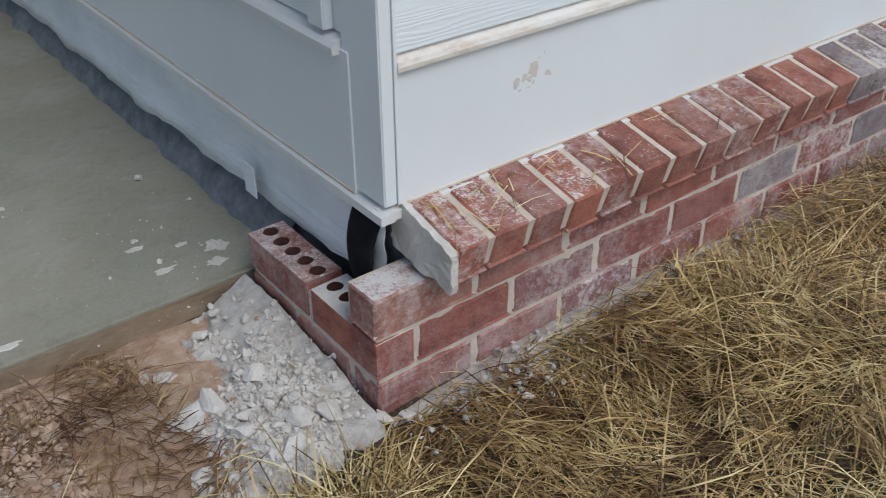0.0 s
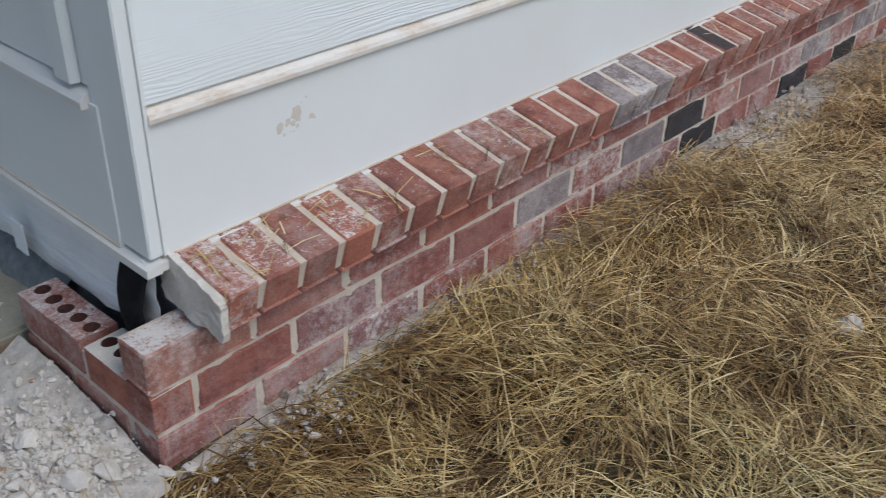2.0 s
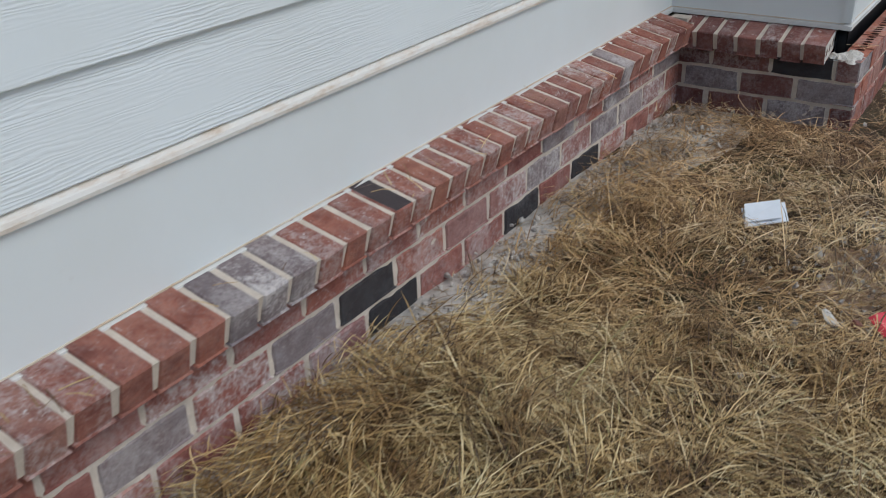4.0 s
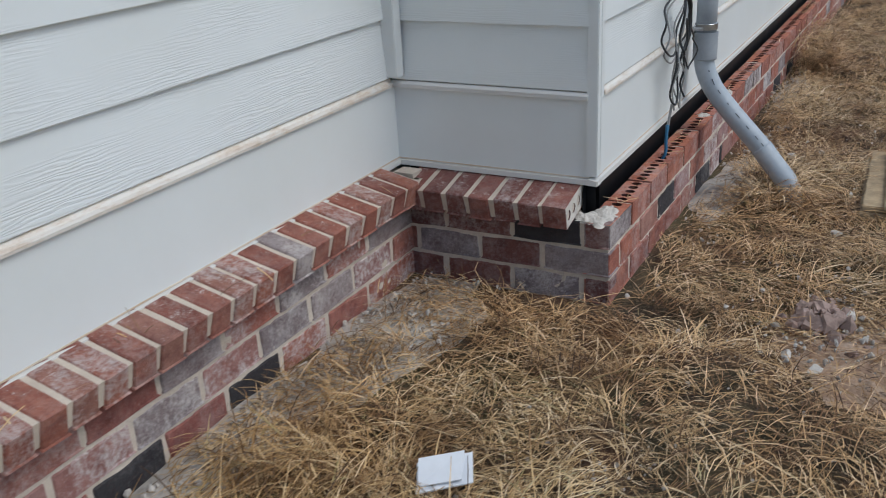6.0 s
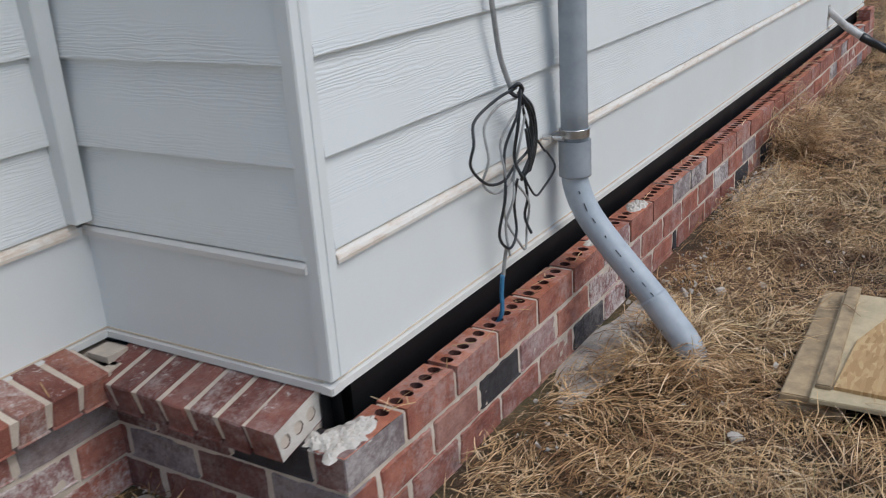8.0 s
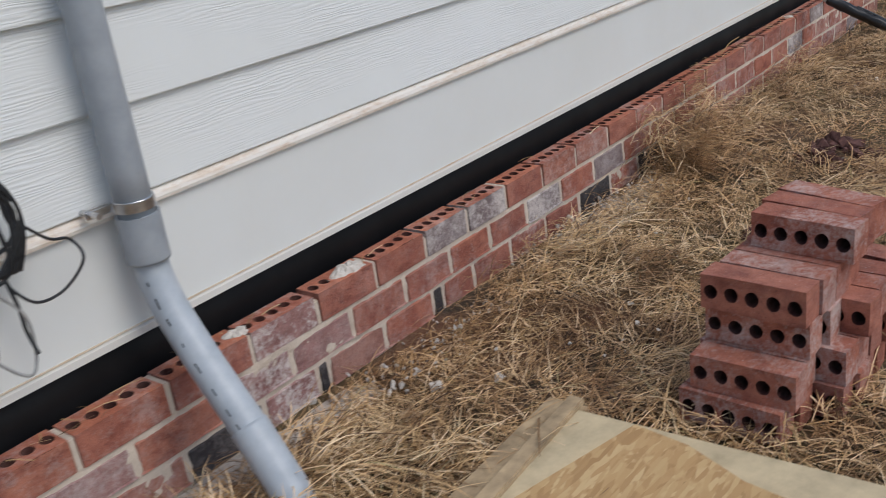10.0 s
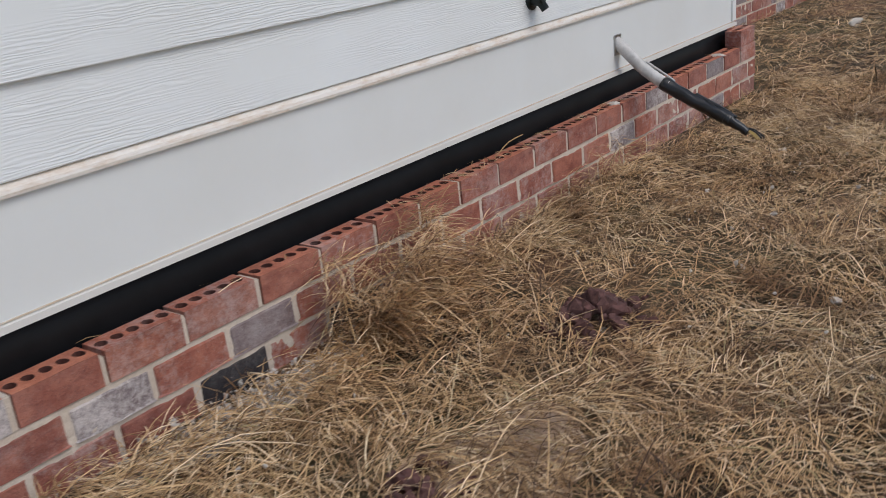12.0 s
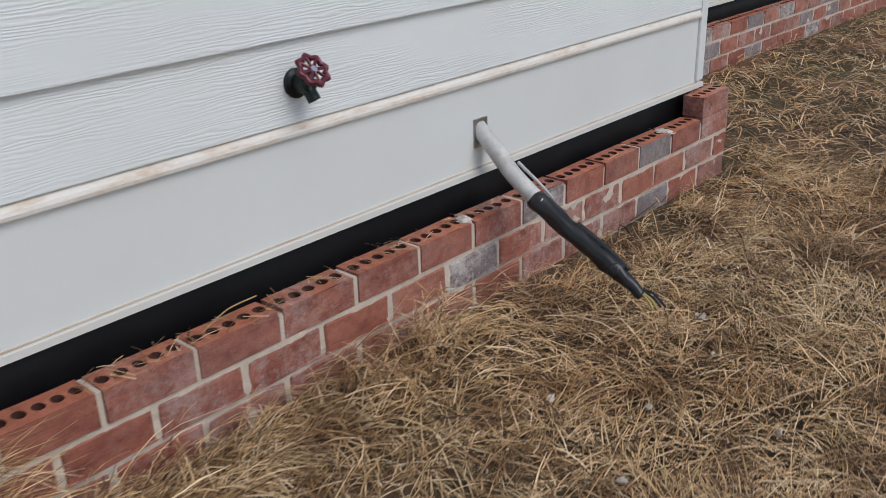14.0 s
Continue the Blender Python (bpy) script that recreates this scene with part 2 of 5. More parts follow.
def straw_material(name, stops):
    m = Mat(name, 0.6)
    isl = m.node("ShaderNodeNewGeometry").outputs["Random Per Island"]
    c = m.ramp(isl, stops)
    patch = m.ramp(m.noise(1.3, 3, 0.6), [(0.4, (0, 0, 0)), (0.62, (0.6, 0.6, 0.6))])
    c = m.mix(patch, c, (0.9, 0.74, 0.6), "MULTIPLY")
    # noise patches multiply blades darker, standing in for shade between clumps
    clump_shade = m.ramp(m.noise(6.5, 4, 0.65), [(0.47, (0, 0, 0)), (0.63, (1, 1, 1))])
    sep = m.node("ShaderNodeSeparateXYZ")
    m.link(m.node("ShaderNodeNewGeometry").outputs["Position"], sep.inputs[0])
    old = m.node("ShaderNodeMapRange")
    for k, v in enumerate((0, 0.6, 3.2, 0.0, 1.0)):
        if k:
            old.inputs[k].default_value = v
    m.link(sep.outputs["X"], old.inputs[0])
    c = m.mix(1.0, c, m.mix(old.outputs[0], (0.9, 0.89, 0.66), (0.99, 0.87, 0.77)), "MULTIPLY")
    m.color(m.mix(m.math("MULTIPLY", clump_shade, 0.9), c, (0.36, 0.27, 0.2), "MULTIPLY"))
    return m.m


STRAW = straw_material("dry_straw", [(0.0, (0.07, 0.038, 0.017)), (0.22, (0.24, 0.155, 0.075)), (0.46, (0.54, 0.4, 0.21)), (0.7, (0.76, 0.6, 0.36)), (0.93, (0.93, 0.83, 0.63)), (1.0, (0.34, 0.32, 0.14))])
PINE = straw_material("red_pine_needles", [(0.0, (0.13, 0.068, 0.042)), (0.5, (0.29, 0.17, 0.105)), (1.0, (0.44, 0.31, 0.2))])
m = Mat("grey_pvc", 0.42)
m.color(m.ramp(m.noise(16, 5, 0.6), [(0.3, (0.27, 0.3, 0.33)), (0.7, (0.36, 0.39, 0.42))]))
PVC = m.bump(m.noise(70, 4), 0.08, 0.002).m
m = Mat("light_grey_pvc", 0.45)
m.color(m.ramp(m.noise(16, 5, 0.6), [(0.3, (0.33, 0.37, 0.41)), (0.7, (0.45, 0.49, 0.53))]))
PVC_LIGHT = m.m


def plain(name, col, rough=0.5, metal=0.0, grain=60.0, amount=0.25):
    m = Mat(name, rough, metal)
    d = tuple(v * (1 - amount) for v in col)
    m.color(m.mix(m.ramp(m.noise(grain, 5, 0.65), [(0.35, (0, 0, 0)), (0.7, (1, 1, 1))]), col, d))
    m.bump(m.noise(grain * 3, 3), 0.15, 0.002)
    return m.m


INK = plain("black_print", (0.03, 0.03, 0.03), 0.6)
STEEL = plain("galvanised_steel", (0.62, 0.62, 0.63), 0.3, 1.0)
CABLE_BLACK = plain("black_cable_sheath", (0.02, 0.022, 0.025), 0.4)
CABLE_GREY = plain("grey_cable_sheath", (0.33, 0.33, 0.32), 0.5)
CABLE_BLUE = plain("blue_cable_sheath", (0.05, 0.2, 0.36), 0.45)
IRON = plain("dark_green_valve_iron", (0.02, 0.028, 0.026), 0.4, 0.5)
MAROON = plain("maroon_handwheel_paint", (0.13, 0.02, 0.035), 0.3, 0.2)
CONDUIT = plain("dirty_white_conduit", (0.62, 0.6, 0.57), 0.5, 0.0, 25, 0.35)
TAPE = plain("black_electrical_tape", (0.018, 0.018, 0.018), 0.35)
COPPER = plain("frayed_wire_ends", (0.45, 0.32, 0.1), 0.5)
PAPER = plain("white_paper", (0.8, 0.82, 0.85), 0.7, 0, 20, 0.08)
RED_FLAG = plain("red_flag_plastic", (0.75, 0.06, 0.08), 0.45, 0, 20, 0.15)
PINE_WOOD = plain("weathered_pine_wood", (0.5, 0.37, 0.22), 0.8, 0, 16, 0.55)
m = Mat("osb_flakes", 0.75)


def flakes(stretch, turn):
    """Pressed strands lying one way, each with its own tone."""
    v = m.node("ShaderNodeTexVoronoi", Scale=1.0)
    mp = m.node("ShaderNodeMapping")
    mp.inputs["Rotation"].default_value = (0, 0, radians(turn))
    mp.inputs["Scale"].default_value = stretch
    warp = m.node("ShaderNodeVectorMath")
    warp.operation = "MULTIPLY_ADD"
    wn3 = m.node("ShaderNodeTexNoise", Scale=9.0, Detail=3.0)
    m.link(m.node("ShaderNodeNewGeometry").outputs["Position"], wn3.inputs["Vector"])
    m.link(wn3.outputs["Color"], warp.inputs[0])
    warp.inputs[1].default_value = (0.015, 0.015, 0.0)
    m.link(m.node("ShaderNodeNewGeometry").outputs["Position"], warp.inputs[2])
    m.link(warp.outputs["Vector"], mp.inputs["Vector"])
    m.link(mp.outputs["Vector"], v.inputs["Vector"])
    sep = m.node("ShaderNodeSeparateColor")
    m.link(v.outputs["Color"], sep.inputs[0])
    return sep.outputs[0], v.outputs["Distance"]


t1, d1 = flakes((22, 120, 1), 15)
t2, d2 = flakes((24, 110, 1), 72)
t3, d3 = flakes((20, 125, 1), -40)
OSB_STOPS = [(0.0, (0.38, 0.225, 0.095)), (0.35, (0.46, 0.285, 0.125)), (0.7, (0.51, 0.335, 0.155)), (1.0, (0.58, 0.41, 0.21))]
c = m.mix(m.ramp(m.noise(13, 3, 0.5), [(0.48, (0, 0, 0)), (0.52, (1, 1, 1))]), m.ramp(t1, OSB_STOPS), m.ramp(t2, OSB_STOPS))
c = m.mix(m.ramp(m.noise(17, 3, 0.5, (1.1, 0.9, 1)), [(0.56, (0, 0, 0)), (0.6, (1, 1, 1))]), c, m.ramp(t3, OSB_STOPS))
c = m.mix(m.ramp(m.noise(1.0, 4, 0.7, (14, 60, 1)), [(0.66, (0, 0, 0)), (0.7, (0.8, 0.8, 0.8))]), c, (0.13, 0.075, 0.035))
c = m.mix(m.ramp(m.noise(3.5, 5, 0.7), [(0.5, (0, 0, 0)), (0.62, (0.4, 0.4, 0.4))]), c, (0.4, 0.25, 0.12))
OSB = m.color(c).bump(m.math("ADD", m.math("ADD", t1, t2), t3), 0.5, 0.003).m


PALE_PLY = plain("pale_plywood", (0.6, 0.49, 0.31), 0.75, 0, 14, 0.35)


# ---- mesh helpers ----
def mesh_of(name, bm, material, smooth=False):
    me = bpy.data.meshes.new(name)
    bmesh.ops.recalc_face_normals(bm, faces=bm.faces)
    bm.to_mesh(me)
    bm.free()
    for mt in material if isinstance(material, (list, tuple)) else [material]:
        me.materials.append(mt)
    if smooth:
        me.polygons.foreach_set("use_smooth", [True] * len(me.polygons))
    return me


def part(name, bm, material, parent=None, label="", smooth=False):
    ob = new(name, mesh_of(name, bm, material, smooth))
    ob.parent = parent
    if label:
        tagged(ob, label)
    return ob


def hexa(bm, p):
    """A box from eight corners: bottom ring, then top ring."""
    v = [bm.verts.new(q) for q in p]
    for f in ((0, 1, 2, 3), (4, 5, 6, 7), (0, 1, 5, 4), (1, 2, 6, 5), (2, 3, 7, 6), (3, 0, 4, 7)):
        bm.faces.new([v[i] for i in f])


def wbox(F, u0, u1, v0, v1, z0, z1, bm=None, bevel=0.0):
    bm = bm or bmesh.new()
    hexa(bm, [F(u0, v0, z0), F(u1, v0, z0), F(u1, v1, z0), F(u0, v1, z0), F(u0, v0, z1), F(u1, v0, z1), F(u1, v1, z1), F(u0, v1, z1)])
    if bevel:
        bmesh.ops.bevel(bm, geom=bm.edges[:], offset=bevel, segments=2, affect="EDGES", clamp_overlap=True)
    return bm


def prism(F, u0, u1, profile, bm=None):
    """A profile of (v, z) points run along the wall from u0 to u1."""
    bm = bm or bmesh.new()
    a = [bm.verts.new(F(u0, v, z)) for v, z in profile]
    b = [bm.verts.new(F(u1, v, z)) for v, z in profile]
    bm.faces.new(a), bm.faces.new(b)
    for i in range(len(a)):
        j = (i + 1) % len(a)
        bm.faces.new((a[i], a[j], b[j], b[i]))
    return bm


def tube(points, radius, sides=10, bm=None, taper=None, rough=0.0):
    """A tube along a smooth line through the points."""
    bm = bm or bmesh.new()
    pts = [Vector(p) for p in points]
    line = []
    for i in range(len(pts) - 1):
        p0, p1, p2, p3 = pts[max(i - 1, 0)], pts[i], pts[i + 1], pts[min(i + 2, len(pts) - 1)]
        for s in range(6):
            t = s / 6
            line.append(0.5 * (2 * p1 + (p2 - p0) * t + (2 * p0 - 5 * p1 + 4 * p2 - p3) * t * t + (3 * p1 - p0 - 3 * p2 + p3) * t ** 3))
    line.append(pts[-1])
    rings, side = [], Vector((0.31, 0.2, 0.93))
    for i, p in enumerate(line):
        d = (line[min(i + 1, len(line) - 1)] - line[max(i - 1, 0)]).normalized()
        side = (side - d * side.dot(d)).normalized()
        up = d.cross(side)
        r = radius if taper is None else radius * (1 + (taper - 1) * i / (len(line) - 1))
        rings.append([bm.verts.new(p + r * (1 + rough * noise.noise(Vector((i * 0.45, 3 * math.cos(a), 3 * math.sin(a))))) * (side * math.cos(a) + up * math.sin(a))) for a in (2 * math.pi * k / sides for k in range(sides))])
    for a, b in zip(rings, rings[1:]):
        for k in range(sides):
            bm.faces.new((a[k], a[(k + 1) % sides], b[(k + 1) % sides], b[k]))
    bm.faces.new(rings[0]), bm.faces.new(rings[-1])
    return bm


def lump(seed, squash=0.7, sub=2):
    """A broken lump about 1 across, with flat fractured faces."""
    rng = random.Random(int(seed * 1000) % 100003)
    bm = bmesh.new()
    bmesh.ops.create_icosphere(bm, subdivisions=sub, radius=0.5)
    planes = [(Vector((rng.gauss(0, 1), rng.gauss(0, 1), rng.gauss(0, 1))).normalized(), rng.uniform(0.2, 0.36)) for _ in range(9)]
    for v in bm.verts:
        n = noise.noise(v.co * 2.2 + Vector((seed * 7.1, seed, 0))) * 0.35
        for ax, reach in planes:
            over = v.co.dot(ax) - reach
            if over > 0:
                v.co -= ax * over * 0.97
        v.co *= 1.25 + n
        v.co += 0.02 * noise.noise_vector(v.co * 9)
        v.co.z *= squash
    return bm


# walls as (along, outward, up) -> world; outward 0 is the face of the brick
CORNER_X, RETURN_Y, END_X, C_Y = 3.45, -0.605, 9.30, 0.15


def on_front(u, v, z):
    return (u, -v, z)


def on_return(u, v, z):
    return (CORNER_X - v, -u, z)


def on_side(u, v, z):
    return (-v, u, z)


def on_long(u, v, z):
    return (u, RETURN_Y - v, z)


def on_end(u, v, z):
    return (END_X + v, u, z)


def on_far(u, v, z):
    return (u, C_Y - v, z)


def ground_height(x, y):
    h = 0.012 + 0.014 * noise.noise(Vector((x * 1.3, y * 1.3, 0))) + 0.008 * noise.noise(Vector((x * 4, y * 4, 3)))
    if y < -2.5:
        h -= 0.01 * (-2.5 - y)
    return h


# ---- ground ----
def build_ground():
    xs = np.concatenate([[-300, -120, -50, -20, -9, -5, -3], np.arange(-2, 12.01, 0.1), [13, 15, 18, 24, 40, 90, 300]])
    ys = np.concatenate([[-300, -120, -50, -20, -10, -7, -5], np.arange(-4, 1.01, 0.1), [3, 8, 20, 60, 300]])
    verts = [(x, y, ground_height(x, y) if abs(x) < 14 and -6 < y < 1.2 else -0.03) for y in ys for x in xs]
    nx = len(xs)
    faces = [(j * nx + i, j * nx + i + 1, (j + 1) * nx + i + 1, (j + 1) * nx + i) for j in range(len(ys) - 1) for i in range(nx - 1)]
    me = bpy.data.meshes.new("ground")
    me.from_pydata(verts, [], faces)
    me.materials.append(DIRT)
    me.polygons.foreach_set("use_smooth", [True] * len(me.polygons))
    tagged(new("ground", me), "brown dirt yard under loose dry straw", "ground", kind="structure")


build_ground()


def patch(name, cx, cy, rx, ry, height, material, label, seed, turn=0.0, base=0.0):
    """A low uneven heap with a ragged rim, lying on the ground."""
    bm = bmesh.new()
    rings, seg = 14, 48
    prev = None
    for r in range(rings + 1):
        f = r / rings
        row = []
        for s in range(seg):
            a = 2 * math.pi * s / seg
            rag = 1 + 0.35 * noise.noise(Vector((math.cos(a) * 1.7, math.sin(a) * 1.7, seed))) + 0.12 * noise.noise(Vector((math.cos(a) * 6, math.sin(a) * 6, seed)))
            lx, ly = rx * f * rag * math.cos(a), ry * f * rag * math.sin(a)
            x = cx + lx * math.cos(turn) - ly * math.sin(turn)
            y = cy + lx * math.sin(turn) + ly * math.cos(turn)
            z = ground_height(x, y) + base + height * (1 - f * f) * (0.7 + 0.6 * noise.noise(Vector((x * 9, y * 9, seed)))) - 0.012 * f + 0.008
            row.append(bm.verts.new((x, y, z)))
        if prev:
            for s in range(seg):
                bm.faces.new((prev[s], prev[(s + 1) % seg], row[(s + 1) % seg], row[s]))
        else:
            bm.faces.new(row)
        prev = row
    return tagged(part(name, bm, material, smooth=True), label, "ground", kind="stuff")


patch("clay_soil", -0.55, 0.37, 0.6, 0.1, 0.02, CLAY, "reddish clay soil along the slab edge", 7.0)
patch("clay_soil", -0.6, 0.15, 0.62, 0.42, 0.018, CLAY, "bare reddish clay soil beside the concrete porch slab", 2.0)


def rubble_height(x, y):
    """The bank of mortar dust that leans on the side wall."""
    reach = 0.36 - 0.46 * min(max(y, 0.0), 0.42)
    lean = min(max(1 + x / reach, 0.0), 1.0) ** 1.6
    along = min(max((y + 0.02) / 0.36, 0.0), 1.0)
    h = 0.056 * lean * (0.2 + 0.8 * along) + 0.02 * math.exp(-(((x + 0.17) / 0.12) ** 2) - ((y - 0.1) / 0.15) ** 2)
    h += 0.012 * noise.noise(Vector((x * 13, y * 13, 2))) + 0.006 * noise.noise(Vector((x * 42, y * 42, 5)))
    rim = 0.09 * noise.noise(Vector((x * 9, y * 9, 11))) + 0.04 * noise.noise(Vector((x * 30, y * 30, 1)))
    edge = min(max((x + reach - 0.02 + rim) / 0.08, 0.0), 1.0) * min(max((y + 0.1 + rim) / 0.09, 0.0), 1.0)
    return ground_height(x, y) - 0.008 + max(h + 0.013, 0.004) * edge


def build_bank():
    xs, ys = np.arange(-0.48, 0.0021, 0.0105), np.arange(-0.2, 0.4371, 0.0105)
    me = bpy.data.meshes.new("mortar_dust")
    verts = [(x, y, rubble_height(x, y)) for y in ys for x in xs]
    nx = len(xs)
    me.from_pydata(verts, [], [(j * nx + i, j * nx + i + 1, (j + 1) * nx + i + 1, (j + 1) * nx + i) for j in range(len(ys) - 1) for i in range(nx - 1)])
    me.materials.append(DUST)
    me.polygons.foreach_set("use_smooth", [True] * len(me.polygons))
    tagged(new("mortar_dust", me), "pale mortar dust banked against the brick corner", "ground", kind="stuff")


build_bank()
for i, (x, y, rx, ry) in enumerate([(0.5, -0.03, 0.55, 0.06), (1.15, -0.07, 0.5, 0.1), (1.75, -0.08, 0.6, 0.11), (2.4, -0.09, 0.6, 0.13), (3.1, -0.14, 0.42, 0.2), (4.5, -0.69, 0.4, 0.09), (6.05, -0.69, 0.42, 0.08)]):
    patch("mortar_dust", x, y, rx, ry, 0.018, DUST, "pale mortar droppings along the foot of the brick wall", 10.0 + i)
patch("clay_soil", 2.4, -0.92, 0.3, 0.2, 0.006, CLAY, "bare reddish soil showing through the straw", 21.0, 0.4)
patch("clay_soil", 3.4, -1.25, 0.35, 0.22, 0.006, CLAY, "bare reddish soil showing through the straw", 23.0, 0.2)
patch("clay_soil", 6.0, -1.3, 0.35, 0.22, 0.006, CLAY, "bare reddish soil showing through the straw", 24.0, 0.2)


# ---- porch slab ----
def build_slab():
    bm = wbox(lambda u, v, z: (u, v, z), -9, 0.115, 0.445, 9, -0.12, 0.066, bevel=0.008)
    slab = tagged(part("porch_slab", bm, SLAB), "stained grey concrete porch slab", "slab", kind="structure")
    bm = wbox(lambda u, v, z: (u, v, z), -9, -0.004, 0.438, 0.444, -0.1, 0.056, bevel=0.002)
    part("slab_edge", bm, SLAB_EDGE, slab, "brown stained form edge")


build_slab()
# Unseen panel above the porch, added to keep light off slab and side wall.
tagged(part("porch_ceiling", wbox(lambda u, v, z: (u, v, z), -6.0, 0.05, 1.3, 8.0, 2.6, 2.7), SKIRT), "unseen flat white ceiling added to shade the porch", "ceiling", kind="structure")

# ---- siding walls ----
TOP = 2.75
LAPS = [0.590, 0.755, 0.925]
while LAPS[-1] < TOP - 0.2:
    LAPS.append(LAPS[-1] + 0.17)


def siding_wall(name, F, u0, u1, label, planks=True, pad0=0.0, pad1=0.0, band0=0.0, band1=0.0, dz=0.0, slim=False):
    core = tagged(part(name, wbox(F, u0 + 0.02, u1 - 0.02, -0.26, -0.085, 0.33, TOP), SKIRT), label, "wall", kind="structure")
    part("skirt_board", wbox(F, u0 + pad0, u1 - pad1, -0.0845, -0.068, 0.3445, 0.575), SKIRT, core, "smooth white skirt board")
    part("drip_trim", prism(F, u0, u1, [(-0.084, 0.328), (-0.058, 0.328), (-0.0585, 0.342), (-0.084, 0.346)]), TRIM, core, "off-white drip trim")
    part("caulk_line", wbox(F, u0 + pad0, u1 - pad1, -0.068, -0.0655, 0.3448, 0.3478), CAULK, core, "rust-stained caulk line")
    if slim:
        part("band", prism(F, u0 + band0, u1 - band1, [(-0.084, 0.567 + dz), (-0.056, 0.567 + dz), (-0.0555, 0.578 + dz), (-0.062, 0.586 + dz), (-0.084, 0.591 + dz)]), TRIM, core, "slim white drip strip")
    else:
        part("band", prism(F, u0 + band0, u1 - band1, [(-0.084, 0.563 + dz), (-0.0575, 0.563 + dz), (-0.0565, 0.570 + dz), (-0.059, 0.577 + dz), (-0.067, 0.588 + dz), (-0.084, 0.592 + dz)]), BAND, core, "cream primed band strip")
    if planks:
        for z0, z1 in zip([z + dz for z in LAPS], [z + dz for z in LAPS[1:]] + [TOP]):
            part("siding_plank", prism(F, u0 + band0, u1 - band1, [(-0.084, z0), (-0.061, z0), (-0.0605, z0 + 0.002), (-0.0735, z1 + 0.012), (-0.084, z1 + 0.012)]), SIDING, core)
    return core


front = siding_wall("wall_front", on_front, 0.066, 3.55, "white painted lap siding wall with woodgrain", pad0=0.028, band0=0.034, band1=0.06)
ret = siding_wall("wall_return", on_return, -0.07, 0.549, "short white lap siding return wall", pad1=0.028, band1=0.03, dz=-0.008, slim=True)
long_wall = siding_wall("wall_long", on_long, 3.505, 9.212, "long white lap siding wall with woodgrain", pad0=0.03, pad1=0.03, band0=0.058, band1=0.05)
side = siding_wall("wall_side", on_side, 0.054, 7.0, "white painted panelled wall beside the porch", planks=False, pad0=0.085, band0=0.105, slim=True)
far = siding_wall("wall_far", on_far, 9.15, 16.0, "white lap siding wall set back")
part("panel", wbox(on_side, 0.159, 7.0, -0.084, -0.078, 0.595, TOP), SKIRT, side, "flat white wall panel")
for u in (0.185, 0.62, 1.06, 1.5):
    part("batten", wbox(on_side, u, u + 0.045, -0.0775, -0.06, 0.596, TOP, bevel=0.002), SKIRT, side, "white vertical batten")
# corner boards
part("corner_board", wbox(lambda u, v, z: (u, v, z), 0.071, 0.094, 0.062, 0.158, 0.3515, TOP, bevel=0.002), SKIRT, side, "white corner board")
part("corner_board", wbox(lambda u, v, z: (u, v, z), 0.0945, 0.1, 0.06, 0.09, 0.3515, TOP), SKIRT, front)
part("corner_board", wbox(lambda u, v, z: (u, v, z), 3.511, 3.535, -0.5455, -0.515, 0.3515, TOP, bevel=0.002), SKIRT, ret, "white corner board")
part("corner_board", wbox(lambda u, v, z: (u, v, z), 3.5355, 3.562, -0.5455, -0.52, 0.3515, TOP, bevel=0.002), SKIRT, long_wall, "white corner board")
part("corner_board", wbox(lambda u, v, z: (u, v, z), 9.163, 9.208, -0.5455, -0.52, 0.3515, TOP, bevel=0.002), SKIRT, long_wall, "white corner board")
part("corner_post", wbox(lambda u, v, z: (u, v, z), 3.468, 3.508, 0.028, 0.07, 0.594, TOP, bevel=0.002), SKIRT, front, "white inner corner post")
# the house's closing walls and cap
tagged(part("wall_end", wbox(lambda u, v, z: (u, v, z), 9.0, 9.2, -0.5, 0.35, 0.0, TOP), SKIRT), "white end wall of the house", "wall", kind="structure")
tagged(part("ceiling", wbox(lambda u, v, z: (u, v, z), 0.1, 16, -0.5, 8, TOP - 0.12, TOP), SKIRT), "flat top closing the house walls", "ceiling", kind="structure")


# ---- foundation, membrane and housewrap ----
def membrane(F, u0, u1, v, z0, z1, name="membrane", label="wrinkled black waterproof membrane on the foundation"):
    bm = bmesh.new()
    n = max(4, int((u1 - u0) / 0.05))
    rows = []
    for i in range(n + 1):
        u = u0 + (u1 - u0) * i / n
        col = []
        for k in range(6):
            z = z0 + (z1 - z0) * k / 5
            w = 0.006 * noise.noise(Vector((u * 7, z * 14, v * 50))) + 0.004 * noise.noise(Vector((u * 19 + z * 25, z * 9, 4)))
            col.append((bm.verts.new(F(u, v + w, z)), bm.verts.new(F(u, v - 0.03, z))))
        rows.append(col)
    for a, b in zip(rows, rows[1:]):
        for k in range(5):
            bm.faces.new((a[k][0], b[k][0], b[k + 1][0], a[k + 1][0]))
            bm.faces.new((a[k][1], b[k][1], b[k + 1][1], a[k + 1][1]))
        bm.faces.new((a[5][0], b[5][0], b[5][1], a[5][1]))
    return tagged(part(name, bm, MEMBRANE, smooth=True), label, "membrane", kind="structure")


membrane(on_long, 3.52, 9.2, -0.1, -0.1, 0.345)
membrane(on_far, 9.2, 15.5, -0.1, -0.1, 0.345)
membrane(on_return, -0.05, 0.53, -0.1, -0.1, 0.345)
tagged(part("foundation_wall", wbox(on_side, 0.08, 7.0, -0.2, -0.118, -0.1, 0.329), FOUNDATION), "dark rough concrete foundation wall", "foundation", kind="structure")
